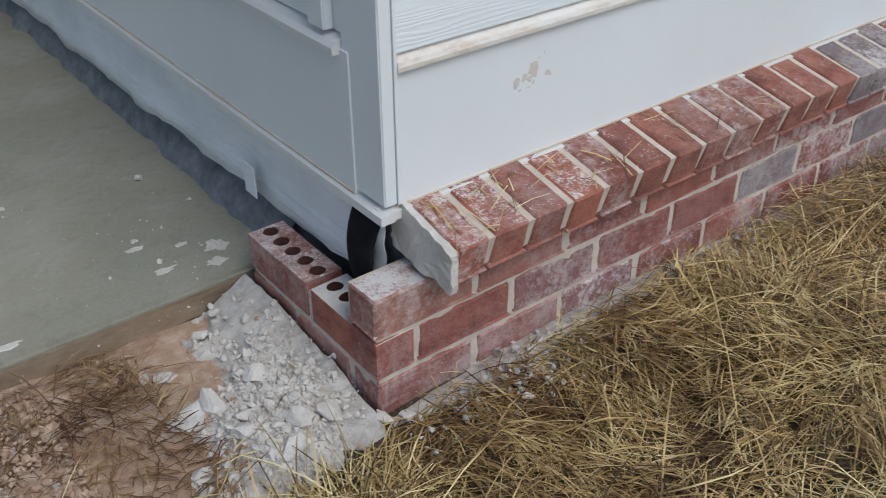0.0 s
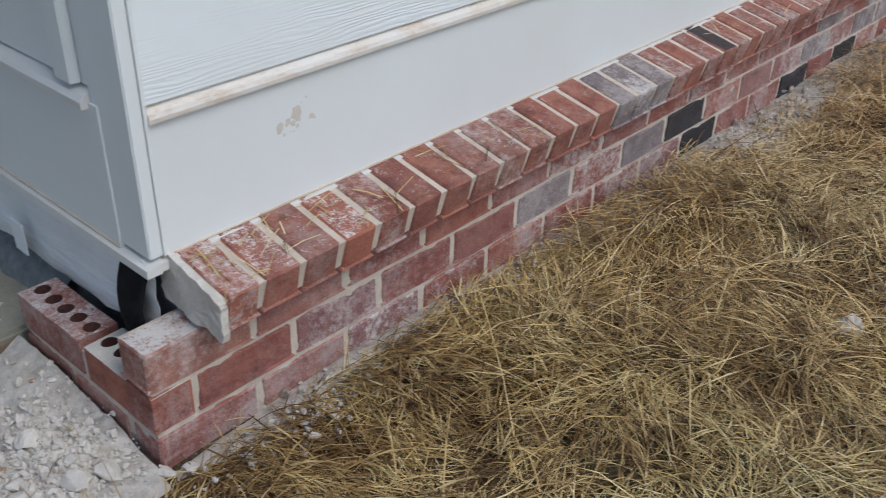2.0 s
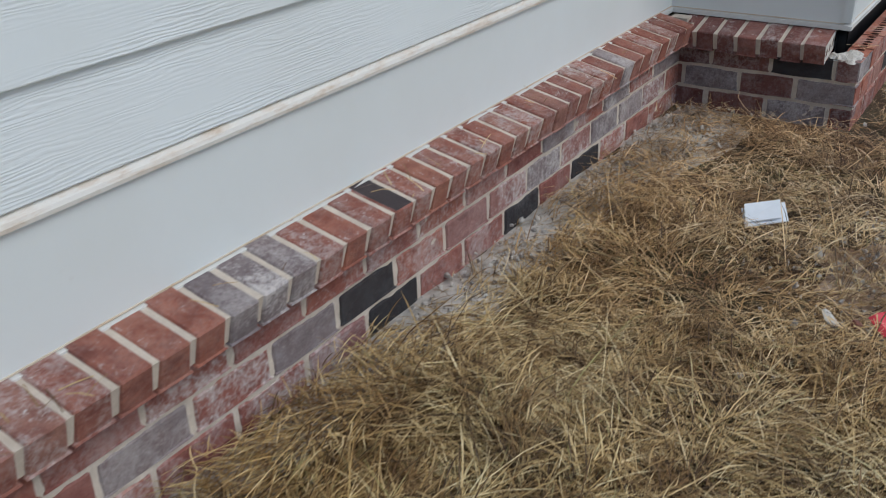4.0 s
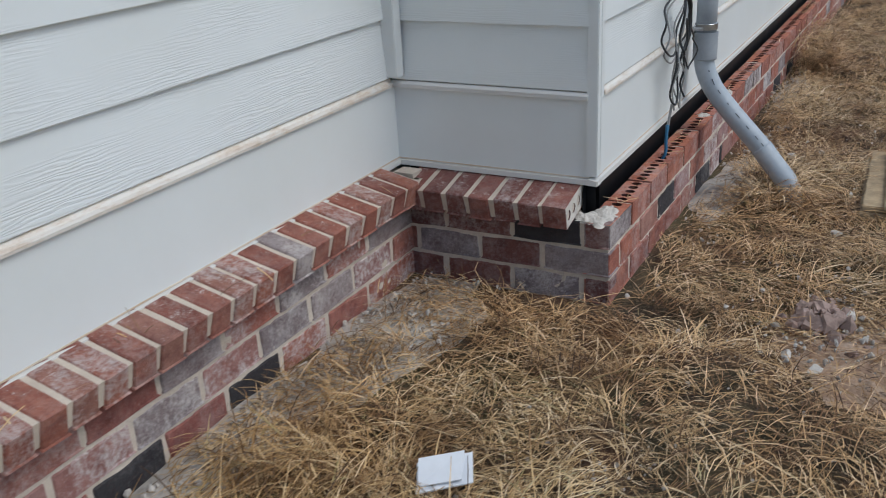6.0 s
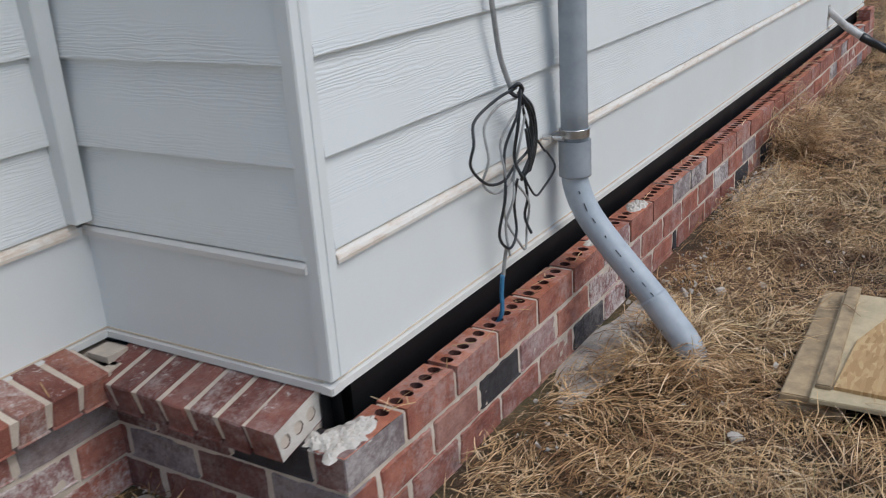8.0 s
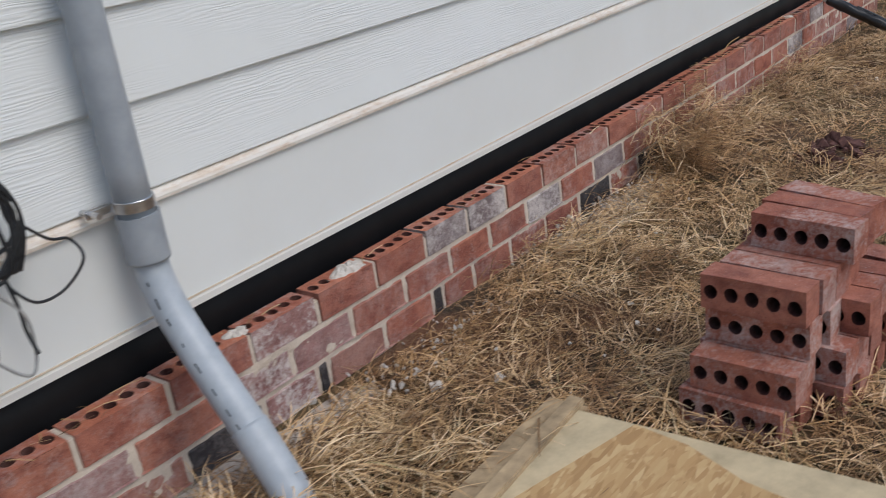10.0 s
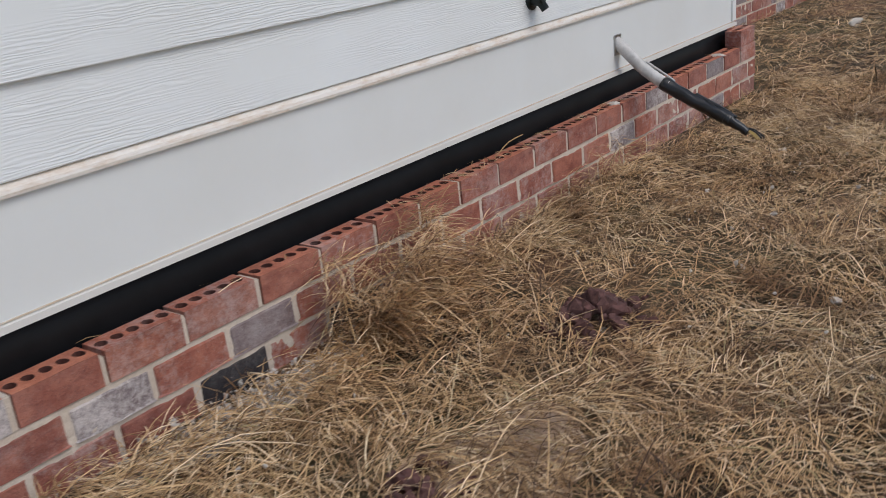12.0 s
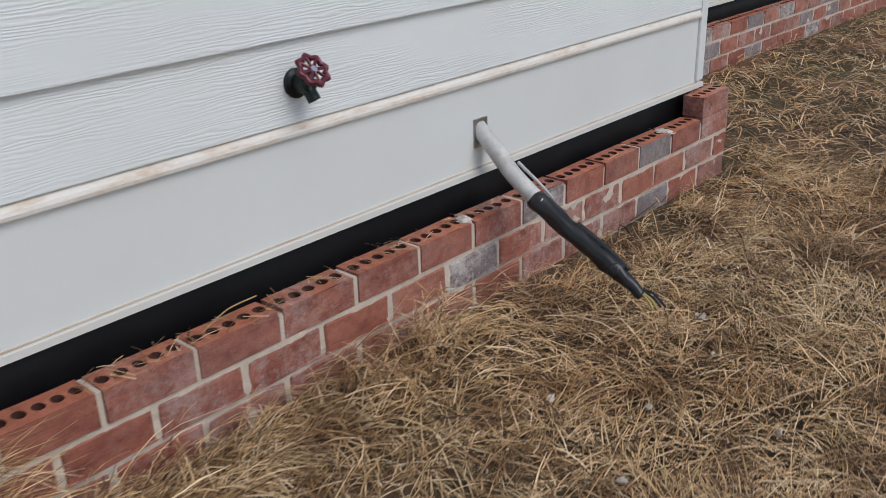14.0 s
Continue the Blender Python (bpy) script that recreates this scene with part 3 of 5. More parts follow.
tagged(part("foundation_wall", wbox(lambda u, v, z: (u, v, z), 0.2, 3.7, 0.135, 0.25, -0.1, 0.329), FOUNDATION), "dark rough concrete foundation wall", "foundation", kind="structure")


def build_wrap():
    bm = bmesh.new()
    rows = []
    for i in range(121):
        u = 0.1 + 4.4 * i / 120
        low = 0.185 + 0.007 * noise.noise(Vector((u * 4, 0, 0))) - 0.045 * min(1, u / 1.2)
        col = []
        for k in range(7):
            f = k / 6
            z = 0.335 + (low - 0.335) * f
            v = -0.096 + 0.02 * f * (0.5 + noise.noise(Vector((u * 6, f * 2, 2)))) + 0.006 * noise.noise(Vector((u * 22, f * 5, 7)))
            col.append(bm.verts.new(on_side(u, v, z)))
        rows.append(col)
    for a, b in zip(rows, rows[1:]):
        for k in range(6):
            bm.faces.new((a[k], b[k], b[k + 1], a[k + 1]))
    ob = part("housewrap", bm, WRAP, smooth=True)
    sol = ob.modifiers.new("thickness", "SOLIDIFY")
    sol.thickness = 0.0015
    tagged(ob, "loose white housewrap hanging below the siding", "housewrap", kind="structure")
    bm = wbox(on_side, 0.5, 0.545, -0.071, -0.0685, 0.168, 0.235, bevel=0.001)
    part("tape_flap", bm, WRAP, ob, "white tape flap")


build_wrap()


def build_ledge():
    """Rough concrete spilled along the foot of the foundation."""
    bm = bmesh.new()
    rows = []
    for i in range(261):
        u = 0.43 + 5.2 * i / 260
        col = []
        for k in range(6):
            f = k / 5
            q = Vector((u * 16, f * 2.4, 3))
            v = -0.12 + f * (0.05 + 0.024 * noise.noise(Vector((u * 9, 1, 0)))) + 0.008 * noise.noise(q * 1.7)
            z = 0.066 + (0.075 + 0.02 * noise.noise(Vector((u * 5, 4, 0)))) * (1 - f ** 1.5) + 0.012 * noise.noise(q) * (1 - f)
            col.append(bm.verts.new(on_side(u, v, z if k < 5 else 0.06)))
        rows.append(col)
    for a, b in zip(rows, rows[1:]):
        for k in range(5):
            bm.faces.new((a[k], b[k], b[k + 1], a[k + 1]))
    tagged(part("foundation_ledge", bm, FOUNDATION), "rough bluish-grey concrete ledge below the housewrap", "foundation", kind="structure")


build_ledge()


def build_corner_sheet():
    bm = bmesh.new()
    rows = []
    for i in range(17):
        a = math.pi * (0.05 + 0.62 * i / 16)
        x = 0.112 - 0.052 * math.sin(a)
        y = 0.105 + 0.07 * math.cos(a)
        rows.append([bm.verts.new((x + 0.008 - 0.022 * math.sin(0.75 * math.pi * k / 8), y + 0.012 * math.sin(math.pi * k / 8), 0.34 - 0.165 * k / 8)) for k in range(9)])
    for a, b in zip(rows, rows[1:]):
        for k in range(8):
            bm.faces.new((a[k], b[k], b[k + 1], a[k + 1]))
    ob = part("membrane_flap", bm, FELT, smooth=True)
    ob.modifiers.new("thickness", "SOLIDIFY").thickness = 0.003
    tagged(ob, "curled black membrane flap at the open corner", "membrane")


build_corner_sheet()


# ---- pipe ----
def empty(name, at, label, category, group=""):
    ob = new(name)
    ob.location = at
    tagged(ob, label, category, group)
    return ob


def attach(ob, parent):
    ob.parent = parent
    ob.matrix_parent_inverse = Matrix.Translation(parent.location).inverted()
    return ob


def build_pipe():
    px, py = 4.456, -0.6
    root = empty("drain_pipe", (px, py, 0.0), "grey plastic pipe bending from the siding into the ground", "pipe")
    attach(part("riser", tube([(px, py, 2.7), (px, py, 1.6), (px, py, 0.56)], 0.034, 24), PVC, smooth=True), root)
    bm = tube([(px, py, 0.575), (px, py, 0.57), (px, py, 0.53), (px, py, 0.485)], 0.0405, 28)
    attach(part("collar", bm, PVC, label="darker grey coupling collar", smooth=True), root)
    bend = [(px, py, 0.52), (px, py - 0.002, 0.46), (px - 0.003, py - 0.035, 0.388), (px - 0.01, py - 0.1, 0.312), (px - 0.018, py - 0.175, 0.236), (px - 0.022, py - 0.225, 0.185)]
    attach(part("elbow", tube(bend, 0.034, 24), PVC_LIGHT, label="light grey elbow with black print marks", smooth=True), root)
    low = [(px - 0.021, py - 0.212, 0.198), (px - 0.025, py - 0.26, 0.14), (px - 0.03, py - 0.302, 0.092), (px - 0.034, py - 0.325, 0.04), (px - 0.036, py - 0.332, -0.08)]
    attach(part("tail", tube(low, 0.0362, 24), PVC_LIGHT, label="scuffed light grey tail", smooth=True), root)
    for k in range(9):
        i, f = 1 + k // 2 if k < 8 else 4, 0.25 + 0.5 * (k % 2)
        if i > 4:
            continue
        a, b = Vector(bend[i]), Vector(bend[i + 1] if i < 5 else low[1])
        d = (b - a).normalized()
        out = Vector((-0.85, -0.3, 0.45))
        out = (out - d * out.dot(d)).normalized()
        at = a + (b - a) * f + out * 0.0338
        h = 0.004 + 0.007 * ((k * 5) % 3) / 2
        bm = wbox(lambda u, v, w: (u, v, w), -0.0007, 0.0007, -h, h, -0.0012, 0.0012)
        ob = attach(part("print_mark", bm, INK), root)
        ob.matrix_basis = Matrix.Translation(at) @ Matrix((out, d, out.cross(d))).transposed().to_4x4()
    bm = tube([(px, py, 0.605), (px, py, 0.595), (px, py, 0.585)], 0.0375, 28)
    attach(part("clamp_ring", bm, STEEL, label="shiny steel clamp ring", smooth=True), root)
    bm = wbox(lambda u, v, z: (u, v, z), px - 0.085, px - 0.035, py + 0.02, py + 0.032, 0.587, 0.604, bevel=0.003)
    attach(part("clamp_strap", bm, STEEL), root)
    attach(part("clamp_bolt", tube([(px - 0.075, py - 0.005, 0.596), (px - 0.075, py + 0.03, 0.596), (px - 0.075, py + 0.05, 0.596)], 0.006, 8), STEEL), root)


build_pipe()


# ---- coil of cable ----
def build_coil():
    root = empty("cable_coil", (4.19, -0.575, 0.4), "tangled coil of black and grey cable hanging on siding", "cable")
    y = -0.575

    def strand(name, pts, mat, r, label=""):
        attach(part(name, tube([(x - 0.014, y + d, z) for x, z, d in pts], r, 7), mat, label=label, smooth=True), root)

    strand("feed_cable", [(4.135, 1.3, 0.02), (4.138, 1.05, 0.018), (4.15, 0.93, 0.012), (4.172, 0.83, 0.012), (4.194, 0.755, 0.0)], CABLE_GREY, 0.006, "grey feed cable")
    loops = [
        (CABLE_BLACK, 0.0034, -0.008, [(4.19, 0.755), (4.092, 0.75), (4.013, 0.719), (3.979, 0.678), (3.987, 0.627), (4.034, 0.579), (4.112, 0.564), (4.179, 0.582), (4.233, 0.616), (4.24, 0.679), (4.2, 0.73)]),
        (CABLE_GREY, 0.0029, -0.002, [(4.2, 0.73), (4.11, 0.732), (4.062, 0.694), (4.048, 0.629), (4.044, 0.575), (4.082, 0.544), (4.154, 0.55), (4.2, 0.58)]),
        (CABLE_BLACK, 0.0034, -0.016, [(4.19, 0.75), (4.166, 0.7), (4.122, 0.63), (4.09, 0.54), (4.08, 0.447), (4.108, 0.409), (4.147, 0.434), (4.152, 0.5), (4.149, 0.56)]),
        (CABLE_GREY, 0.0029, -0.012, [(4.21, 0.71), (4.147, 0.696), (4.112, 0.648), (4.1, 0.578), (4.116, 0.48), (4.16, 0.405), (4.196, 0.377), (4.216, 0.42), (4.207, 0.49), (4.165, 0.55)]),
        (CABLE_BLACK, 0.0028, -0.02, [(4.246, 0.635), (4.285, 0.592), (4.326, 0.574), (4.333, 0.537), (4.293, 0.494), (4.236, 0.496), (4.205, 0.53), (4.2, 0.55)]),
        (CABLE_BLACK, 0.004, -0.018, [(4.19, 0.755), (4.165, 0.68), (4.162, 0.605), (4.166, 0.56), (4.195, 0.548), (4.215, 0.58), (4.208, 0.66)]),
        (CABLE_GREY, 0.003, -0.014, [(4.215, 0.69), (4.18, 0.64), (4.166, 0.57), (4.13, 0.52), (4.115, 0.46), (4.11, 0.39)]),
        (CABLE_BLACK, 0.0034, -0.014, [(4.2, 0.55), (4.205, 0.5), (4.21, 0.45), (4.212, 0.41)]),
    ]
    for mat, r, d, pts in loops:
        strand("loop", [(x + 0.014, z, d - 0.008 * math.sin(2.6 * i)) for i, (x, z) in enumerate(pts)], mat, r)
    for k in range(7):
        o = 0.0035 * (k - 3)
        wob = 0.006 * math.sin(k * 2.1)
        strand("twist", [(4.207 + o * 0.4, 0.745, -0.012), (4.24 + o + wob, 0.705, -0.02 - 0.003 * (k % 3)), (4.256 + o - wob, 0.655, -0.022 + 0.003 * (k % 2)), (4.25 + o + wob, 0.605, -0.022), (4.222 + o * 2, 0.555, -0.014)], CABLE_BLACK, 0.0033)
    strand("end_cable", [(4.124, 0.41, -0.01), (4.12, 0.38, -0.006), (4.116, 0.34, -0.002)], CABLE_GREY, 0.0045)
    strand("blue_end", [(4.112, 0.345, -0.002), (4.108, 0.3, 0.0), (4.103, 0.25, 0.0), (4.1, 0.2, 0.03)], CABLE_BLUE, 0.0055, "blue cable end")
    strand("tie", [(4.185, 0.752, 0.0), (4.195, 0.765, -0.018), (4.208, 0.75, -0.02), (4.197, 0.738, -0.012), (4.186, 0.75, 0.0)], CABLE_BLACK, 0.005, "black cable tie")


build_coil()


# ---- hose valve and conduit ----
def build_valve():
    x, z, yw = 7.468, 0.668, -0.536
    root = empty("hose_valve", (x, yw, z), "dark iron hose valve with maroon round handle", "valve")
    attach(part("flange", tube([(x, yw, z), (x, yw - 0.005, z), (x, yw - 0.01, z)], 0.03, 20), IRON, smooth=True), root)
    attach(part("body", tube([(x, yw, z), (x, yw - 0.018, z), (x, yw - 0.034, z), (x, yw - 0.045, z + 0.004)], 0.018, 14), IRON, smooth=True), root)
    attach(part("spout", tube([(x, yw - 0.03, z), (x + 0.003, yw - 0.042, z - 0.014), (x + 0.005, yw - 0.052, z - 0.03)], 0.0135, 14), IRON, smooth=True), root)
    attach(part("stem", tube([(x, yw - 0.03, z), (x, yw - 0.05, z + 0.02), (x, yw - 0.06, z + 0.03)], 0.009, 10), IRON, smooth=True), root)
    bm = bmesh.new()
    rings = []
    for i in range(32):
        a = 2 * math.pi * i / 32
        R = 0.03 + 0.0035 * math.cos(8 * a)
        rings.append([bm.verts.new(((R + 0.006 * math.cos(b)) * math.cos(a), (R + 0.006 * math.cos(b)) * math.sin(a), 0.006 * math.sin(b))) for b in (2 * math.pi * k / 8 for k in range(8))])
    for i in range(32):
        a, b = rings[i], rings[(i + 1) % 32]
        for k in range(8):
            bm.faces.new((a[k], a[(k + 1) % 8], b[(k + 1) % 8], b[k]))
    wheel = attach(part("handwheel", bm, MAROON, label="maroon scalloped handwheel", smooth=True), root)
    wheel.matrix_basis = pose(x, yw - 0.06, z + 0.032, 50, 0, 0)
    for k in range(4):
        a = k * math.pi / 4
        bm = tube([(0.03 * math.cos(a), 0.03 * math.sin(a), 0), (0, 0, 0.002), (-0.03 * math.cos(a), -0.03 * math.sin(a), 0)], 0.0035, 6)
        sp = part("spoke", bm, MAROON, wheel)
    bm = bmesh.new()
    bmesh.ops.create_cone(bm, cap_ends=True, segments=14, radius1=0.009, radius2=0.007, depth=0.012)
    part("hub", bm, STEEL, wheel, "worn bright hub nut")


build_valve()


def build_conduit():
    root = empty("power_cable_stub", (8.03, -0.536, 0.44), "white conduit stub wrapped in black tape, sticking out of siding", "conduit")
    F = lambda u, v, z: (u, v, z)
    bm = wbox(F, 8.014, 8.066, -0.5415, -0.5365, 0.398, 0.472, bevel=0.0015)
    attach(part("plate", bm, STEEL, label="small metal wall plate"), root)
    attach(part("conduit", tube([(8.04, -0.53, 0.448), (8.038, -0.575, 0.41), (8.034, -0.65, 0.345), (8.026, -0.74, 0.292)], 0.0215, 16), CONDUIT, label="scuffed white conduit", smooth=True), root)
    attach(part("tape_wrap", tube([(8.028, -0.72, 0.303), (8.02, -0.82, 0.252), (8.014, -0.91, 0.212), (8.01, -0.975, 0.182)], 0.0245, 12, taper=0.85, rough=0.4), TAPE, label="loose black tape wrap", smooth=True), root)
    attach(part("tape_end", tube([(8.011, -0.955, 0.192), (8.008, -1.0, 0.166), (8.004, -1.035, 0.144)], 0.02, 9, taper=0.6, rough=0.35), TAPE, smooth=True), root)
    attach(part("tape_tail", tube([(8.03, -0.84, 0.262), (8.026, -0.93, 0.222), (8.02, -0.99, 0.192)], 0.01, 7, taper=0.5), TAPE, smooth=True), root)
    attach(part("split_sliver", tube([(8.062, -0.64, 0.37), (8.058, -0.71, 0.33), (8.05, -0.755, 0.305)], 0.005, 6, taper=0.5), CONDUIT, smooth=True), root)
    for k in range(4):
        attach(part("wire_end", tube([(8.005, -1.02, 0.16), (8.0 + 0.006 * k, -1.055, 0.14 + 0.004 * k), (7.995 + 0.01 * k, -1.07 - 0.005 * k, 0.125)], 0.0028, 5), COPPER if k < 2 else CABLE_BLACK), root)


build_conduit()


# ---- boards ----
def build_boards():
    def board(name, L, W, T, mat, m, label, bevel=0.003):
        bm = wbox(lambda u, v, z: (u, v, z), -L / 2, L / 2, -W / 2, W / 2, 0, T, bevel=bevel)
        ob = part(name, bm, mat)
        ob.matrix_basis = m
        tagged(ob, label, "board")

    board("plywood_sheet", 0.6, 0.72, 0.012, PALE_PLY, pose(4.592, -1.565, 0.079, 0.5, -0.6, 3), "pale plywood offcut lying on pine boards", 0.002)
    bm = bmesh.new()
    outline = [(4.868, -1.35), (4.852, -1.46), (4.80, -1.58), (4.75, -1.9), (4.33, -1.9), (4.33, -1.262), (4.58, -1.268)]
    low = [bm.verts.new((x, y, 0.0915 + 0.006 * (x - 4.6))) for x, y in outline]
    top = [bm.verts.new((x, y, 0.1015 + 0.006 * (x - 4.6))) for x, y in outline]
    bm.faces.new(low), bm.faces.new(top)
    for i in range(len(low)):
        k = (i + 1) % len(low)
        bm.faces.new((low[i], low[k], top[k], top[i]))
    tagged(part("osb_plate", bm, OSB), "yellow-brown flaky OSB plate with cut corners on plywood", "board")
    board("wooden_strip", 0.58, 0.034, 0.013, PINE_WOOD, pose(4.612, -1.226, 0.0915, 0, -0.5, 3), "dirty pale wooden strip lying on plywood")
    board("wooden_board", 0.62, 0.09, 0.02, PINE_WOOD, pose(4.61, -1.19, 0.057, 0, 0, 2), "weathered pine board under the OSB sheet")
    board("wooden_board", 0.58, 0.09, 0.02, PINE_WOOD, pose(4.62, -1.86, 0.057, 0, 0, 5), "weathered pine board under the OSB sheet")
    board("wooden_board", 0.62, 0.14, 0.022, PINE_WOOD, pose(4.6, -1.205, 0.034, 0, 0, 3), "weathered pine board lying in the straw")


build_boards()


# ---- litter ----
def build_litter():
    bm = bmesh.new()
    hexa(bm, [(-0.06, -0.045, 0), (0.05, -0.05, 0.004), (0.06, 0.04, 0.012), (-0.05, 0.05, 0.006), (-0.06, -0.045, 0.002), (0.05, -0.05, 0.006), (0.06, 0.04, 0.014), (-0.05, 0.05, 0.008)])
    hexa(bm, [(-0.055, -0.03, 0.004), (0.03, -0.045, 0.01), (0.045, 0.03, 0.022), (-0.045, 0.04, 0.018), (-0.055, -0.03, 0.006), (0.03, -0.045, 0.012), (0.045, 0.03, 0.024), (-0.045, 0.04, 0.02)])
    ob = part("paper_scrap", bm, PAPER)
    ob.matrix_basis = pose(2.527, -0.586, 0.066, 8, -6, -57) @ Matrix.Diagonal((1.0, 0.75, 1.5, 1))
    tagged(ob, "folded white paper scrap lying on the straw", "paper")
    bm = bmesh.new()
    rows = [[bm.verts.new((-0.035 + 0.07 * i / 5, y, 0.006 * math.sin(i * 1.3) + 0.004 * (y > 0))) for i in range(6)] for y in (-0.03, 0.03)]
    for i in range(5):
        bm.faces.new((rows[0][i], rows[0][i + 1], rows[1][i + 1], rows[1][i]))
    ob = part("marker_flag", bm, RED_FLAG)
    ob.modifiers.new("thickness", "SOLIDIFY").thickness = 0.001
    ob.matrix_basis = pose(2.12, -0.957, 0.078, 24, -14, -40) @ Matrix.Diagonal((0.85, 0.85, 1, 1))
    tagged(ob, "torn red plastic marker flag on the straw", "flag")
    bm = lump(3.0, 0.6)
    ob = part("brick_shard", bm, RED)
    ob.matrix_basis = pose(2.125, -0.9, 0.05, 0, 0, 20) @ Matrix.Diagonal((0.05, 0.03, 0.04, 1))
    tagged(ob, "broken red brick shard beside the marker flag", "brick")
    ob = part("wood_chip", wbox(lambda u, v, z: (u, v, z), -0.022, 0.022, -0.005, 0.005, 0, 0.004, bevel=0.001), PINE_WOOD)
    ob.matrix_basis = pose(7.95, -1.13, 0.05, 0, 12, 70)
    tagged(ob, "pale wood chip lying on the straw", "wood chip")
    rng = random.Random(9)
    soil = plain("dark_red_clay", (0.15, 0.07, 0.06), 0.95, 0, 45, 0.75)
    pale = plain("pale_pink_clay", (0.42, 0.3, 0.25), 0.95, 0, 30, 0.5)
    for cx, cy, spread, count, tall, mat, label in [(6.665, -1.16, 0.065, 110, 0.06, soil, "crumbling dark reddish clay clod in the straw"), (5.92, -1.215, 0.05, 40, 0.025, soil, "small dark reddish clay clod in the straw"), (3.53, -1.135, 0.05, 60, 0.045, pale, "crumbling pale pinkish clay clod in the straw")]:
        bm = bmesh.new()
        for k in range(count):
            piece = lump(float(k) + 0.5 + cx, 0.8, 1)
            sz = rng.uniform(0.3, 1.0) ** 2 * 0.06
            off = Vector((rng.gauss(0, spread), rng.gauss(0, spread * 0.75), 0))
            off.z = max(0.0, tall - off.length * 0.45)
            turn = Euler((rng.uniform(0, 6), rng.uniform(0, 6), rng.uniform(0, 6))).to_matrix()
            made = {v: bm.verts.new(turn @ (v.co * sz) + off) for v in piece.verts}
            for f in piece.faces:
                bm.faces.new([made[v] for v in f.verts])
            piece.free()
        ob = part("clay_clod", bm, mat)
        ob.matrix_basis = pose(cx, cy, ground_height(cx, cy) + 0.015)
        tagged(ob, label, "clod", kind="stuff")
    ob = part("tie_wire", tube([(-0.62, 0.86, 0.07), (-0.56, 0.93, 0.074), (-0.5, 1.0, 0.072), (-0.48, 0.99, 0.072), (-0.54, 0.9, 0.071)], 0.003, 6), plain("rusty_wire", (0.16, 0.12, 0.08), 0.7, 0.5))
    tagged(ob, "bent rusty wire lying on the slab", "wire")


build_litter()

for x, y, s in [(-0.42, 0.25, 0.03), (-0.36, 0.2, 0.025), (-0.48, 0.12, 0.035), (-0.55, 0.22, 0.03), (-0.33, 0.27, 0.028), (-0.4, 0.05, 0.03), (-0.52, 0.02, 0.035), (-0.3, 0.18, 0.022)]:
    ob = part("pebble", lump(x * 50, 0.7), plain("brown_pebble", (0.36, 0.24, 0.17), 0.9, 0, 40, 0.4))
    ob.matrix_basis = pose(x, y, max(ground_height(x, y), rubble_height(x, y)) + 0.012, 0, 0, x * 900) @ Matrix.Diagonal((s, s * 0.8, s, 1))
    tagged(ob, "rounded brown pebble lying on clay soil", "pebble", "pebbles")

# muddy smears on the skirt board
DRIED_MUD = plain("dried_mud", (0.62, 0.56, 0.49), 0.9, 0, 90, 0.15)
smear_rng = random.Random(31)
for k in range(22):
    dx, dz = smear_rng.gauss(0, 0.012), smear_rng.gauss(0, 0.014)
    sz = smear_rng.uniform(0.004, 0.016) if abs(dz) < 0.016 else smear_rng.uniform(0.002, 0.005)
    bm = lump(80.0 + k, 1.0, 2)
    for v in bm.verts:
        v.co += v.co * 0.5 * noise.noise(v.co * 5 + Vector((k, 0, 0)))
        v.co = Vector((0.365 + dx + 0.5 * dz + v.co.x * sz, 0.068 + v.co.y * 0.0008, 0.49 + dz + v.co.z * sz * 1.3))
    part("mud_smear", bm, DRIED_MUD, front, "dried brown mud smear")

CHUNKS = [mesh_of("mortar_chunk", lump(float(k), 0.7), WHITE_MORTAR) for k in range(6)]


def chunk(x, y, s, z=None, label="broken pale mortar chunk lying on the ground"):
    ob = new("mortar_chunk", random.choice(CHUNKS))
    zz = ground_height(x, y) + 0.012 if z is None else z
    ob.matrix_basis = pose(x, y, zz + 0.22 * s, random.uniform(-25, 25), random.uniform(-25, 25), random.uniform(0, 360)) @ Matrix.Diagonal((s, s * random.uniform(0.65, 1), s * random.uniform(0.7, 1), 1))
    tagged(ob, label, "rubble", "mortar chunks")


random.seed(4)
for x, y, s in [(-0.245, 0.178, 0.075), (-0.205, 0.17, 0.05), (-0.234, 0.3, 0.042), (-0.264, 0.324, 0.035), (-0.141, 0.364, 0.032), (-0.091, 0.399, 0.03), (-0.07, 0.033, 0.045), (-0.122, 0.042, 0.045), (-0.127, 0.18, 0.04), (-0.285, 0.063, 0.04), (-0.239, -0.028, 0.035), (-0.272, -0.003, 0.035), (-0.003, -0.02, 0.03), (-0.154, 0.005, 0.05), (-0.2, 0.08, 0.035), (-0.18, 0.11, 0.03), (-0.1, 0.09, 0.028), (0.03, -0.04, 0.03), (-0.3, 0.02, 0.04)]:
    chunk(x, y, s, max(rubble_height(x, y), ground_height(x, y)) if x < 0 else None)
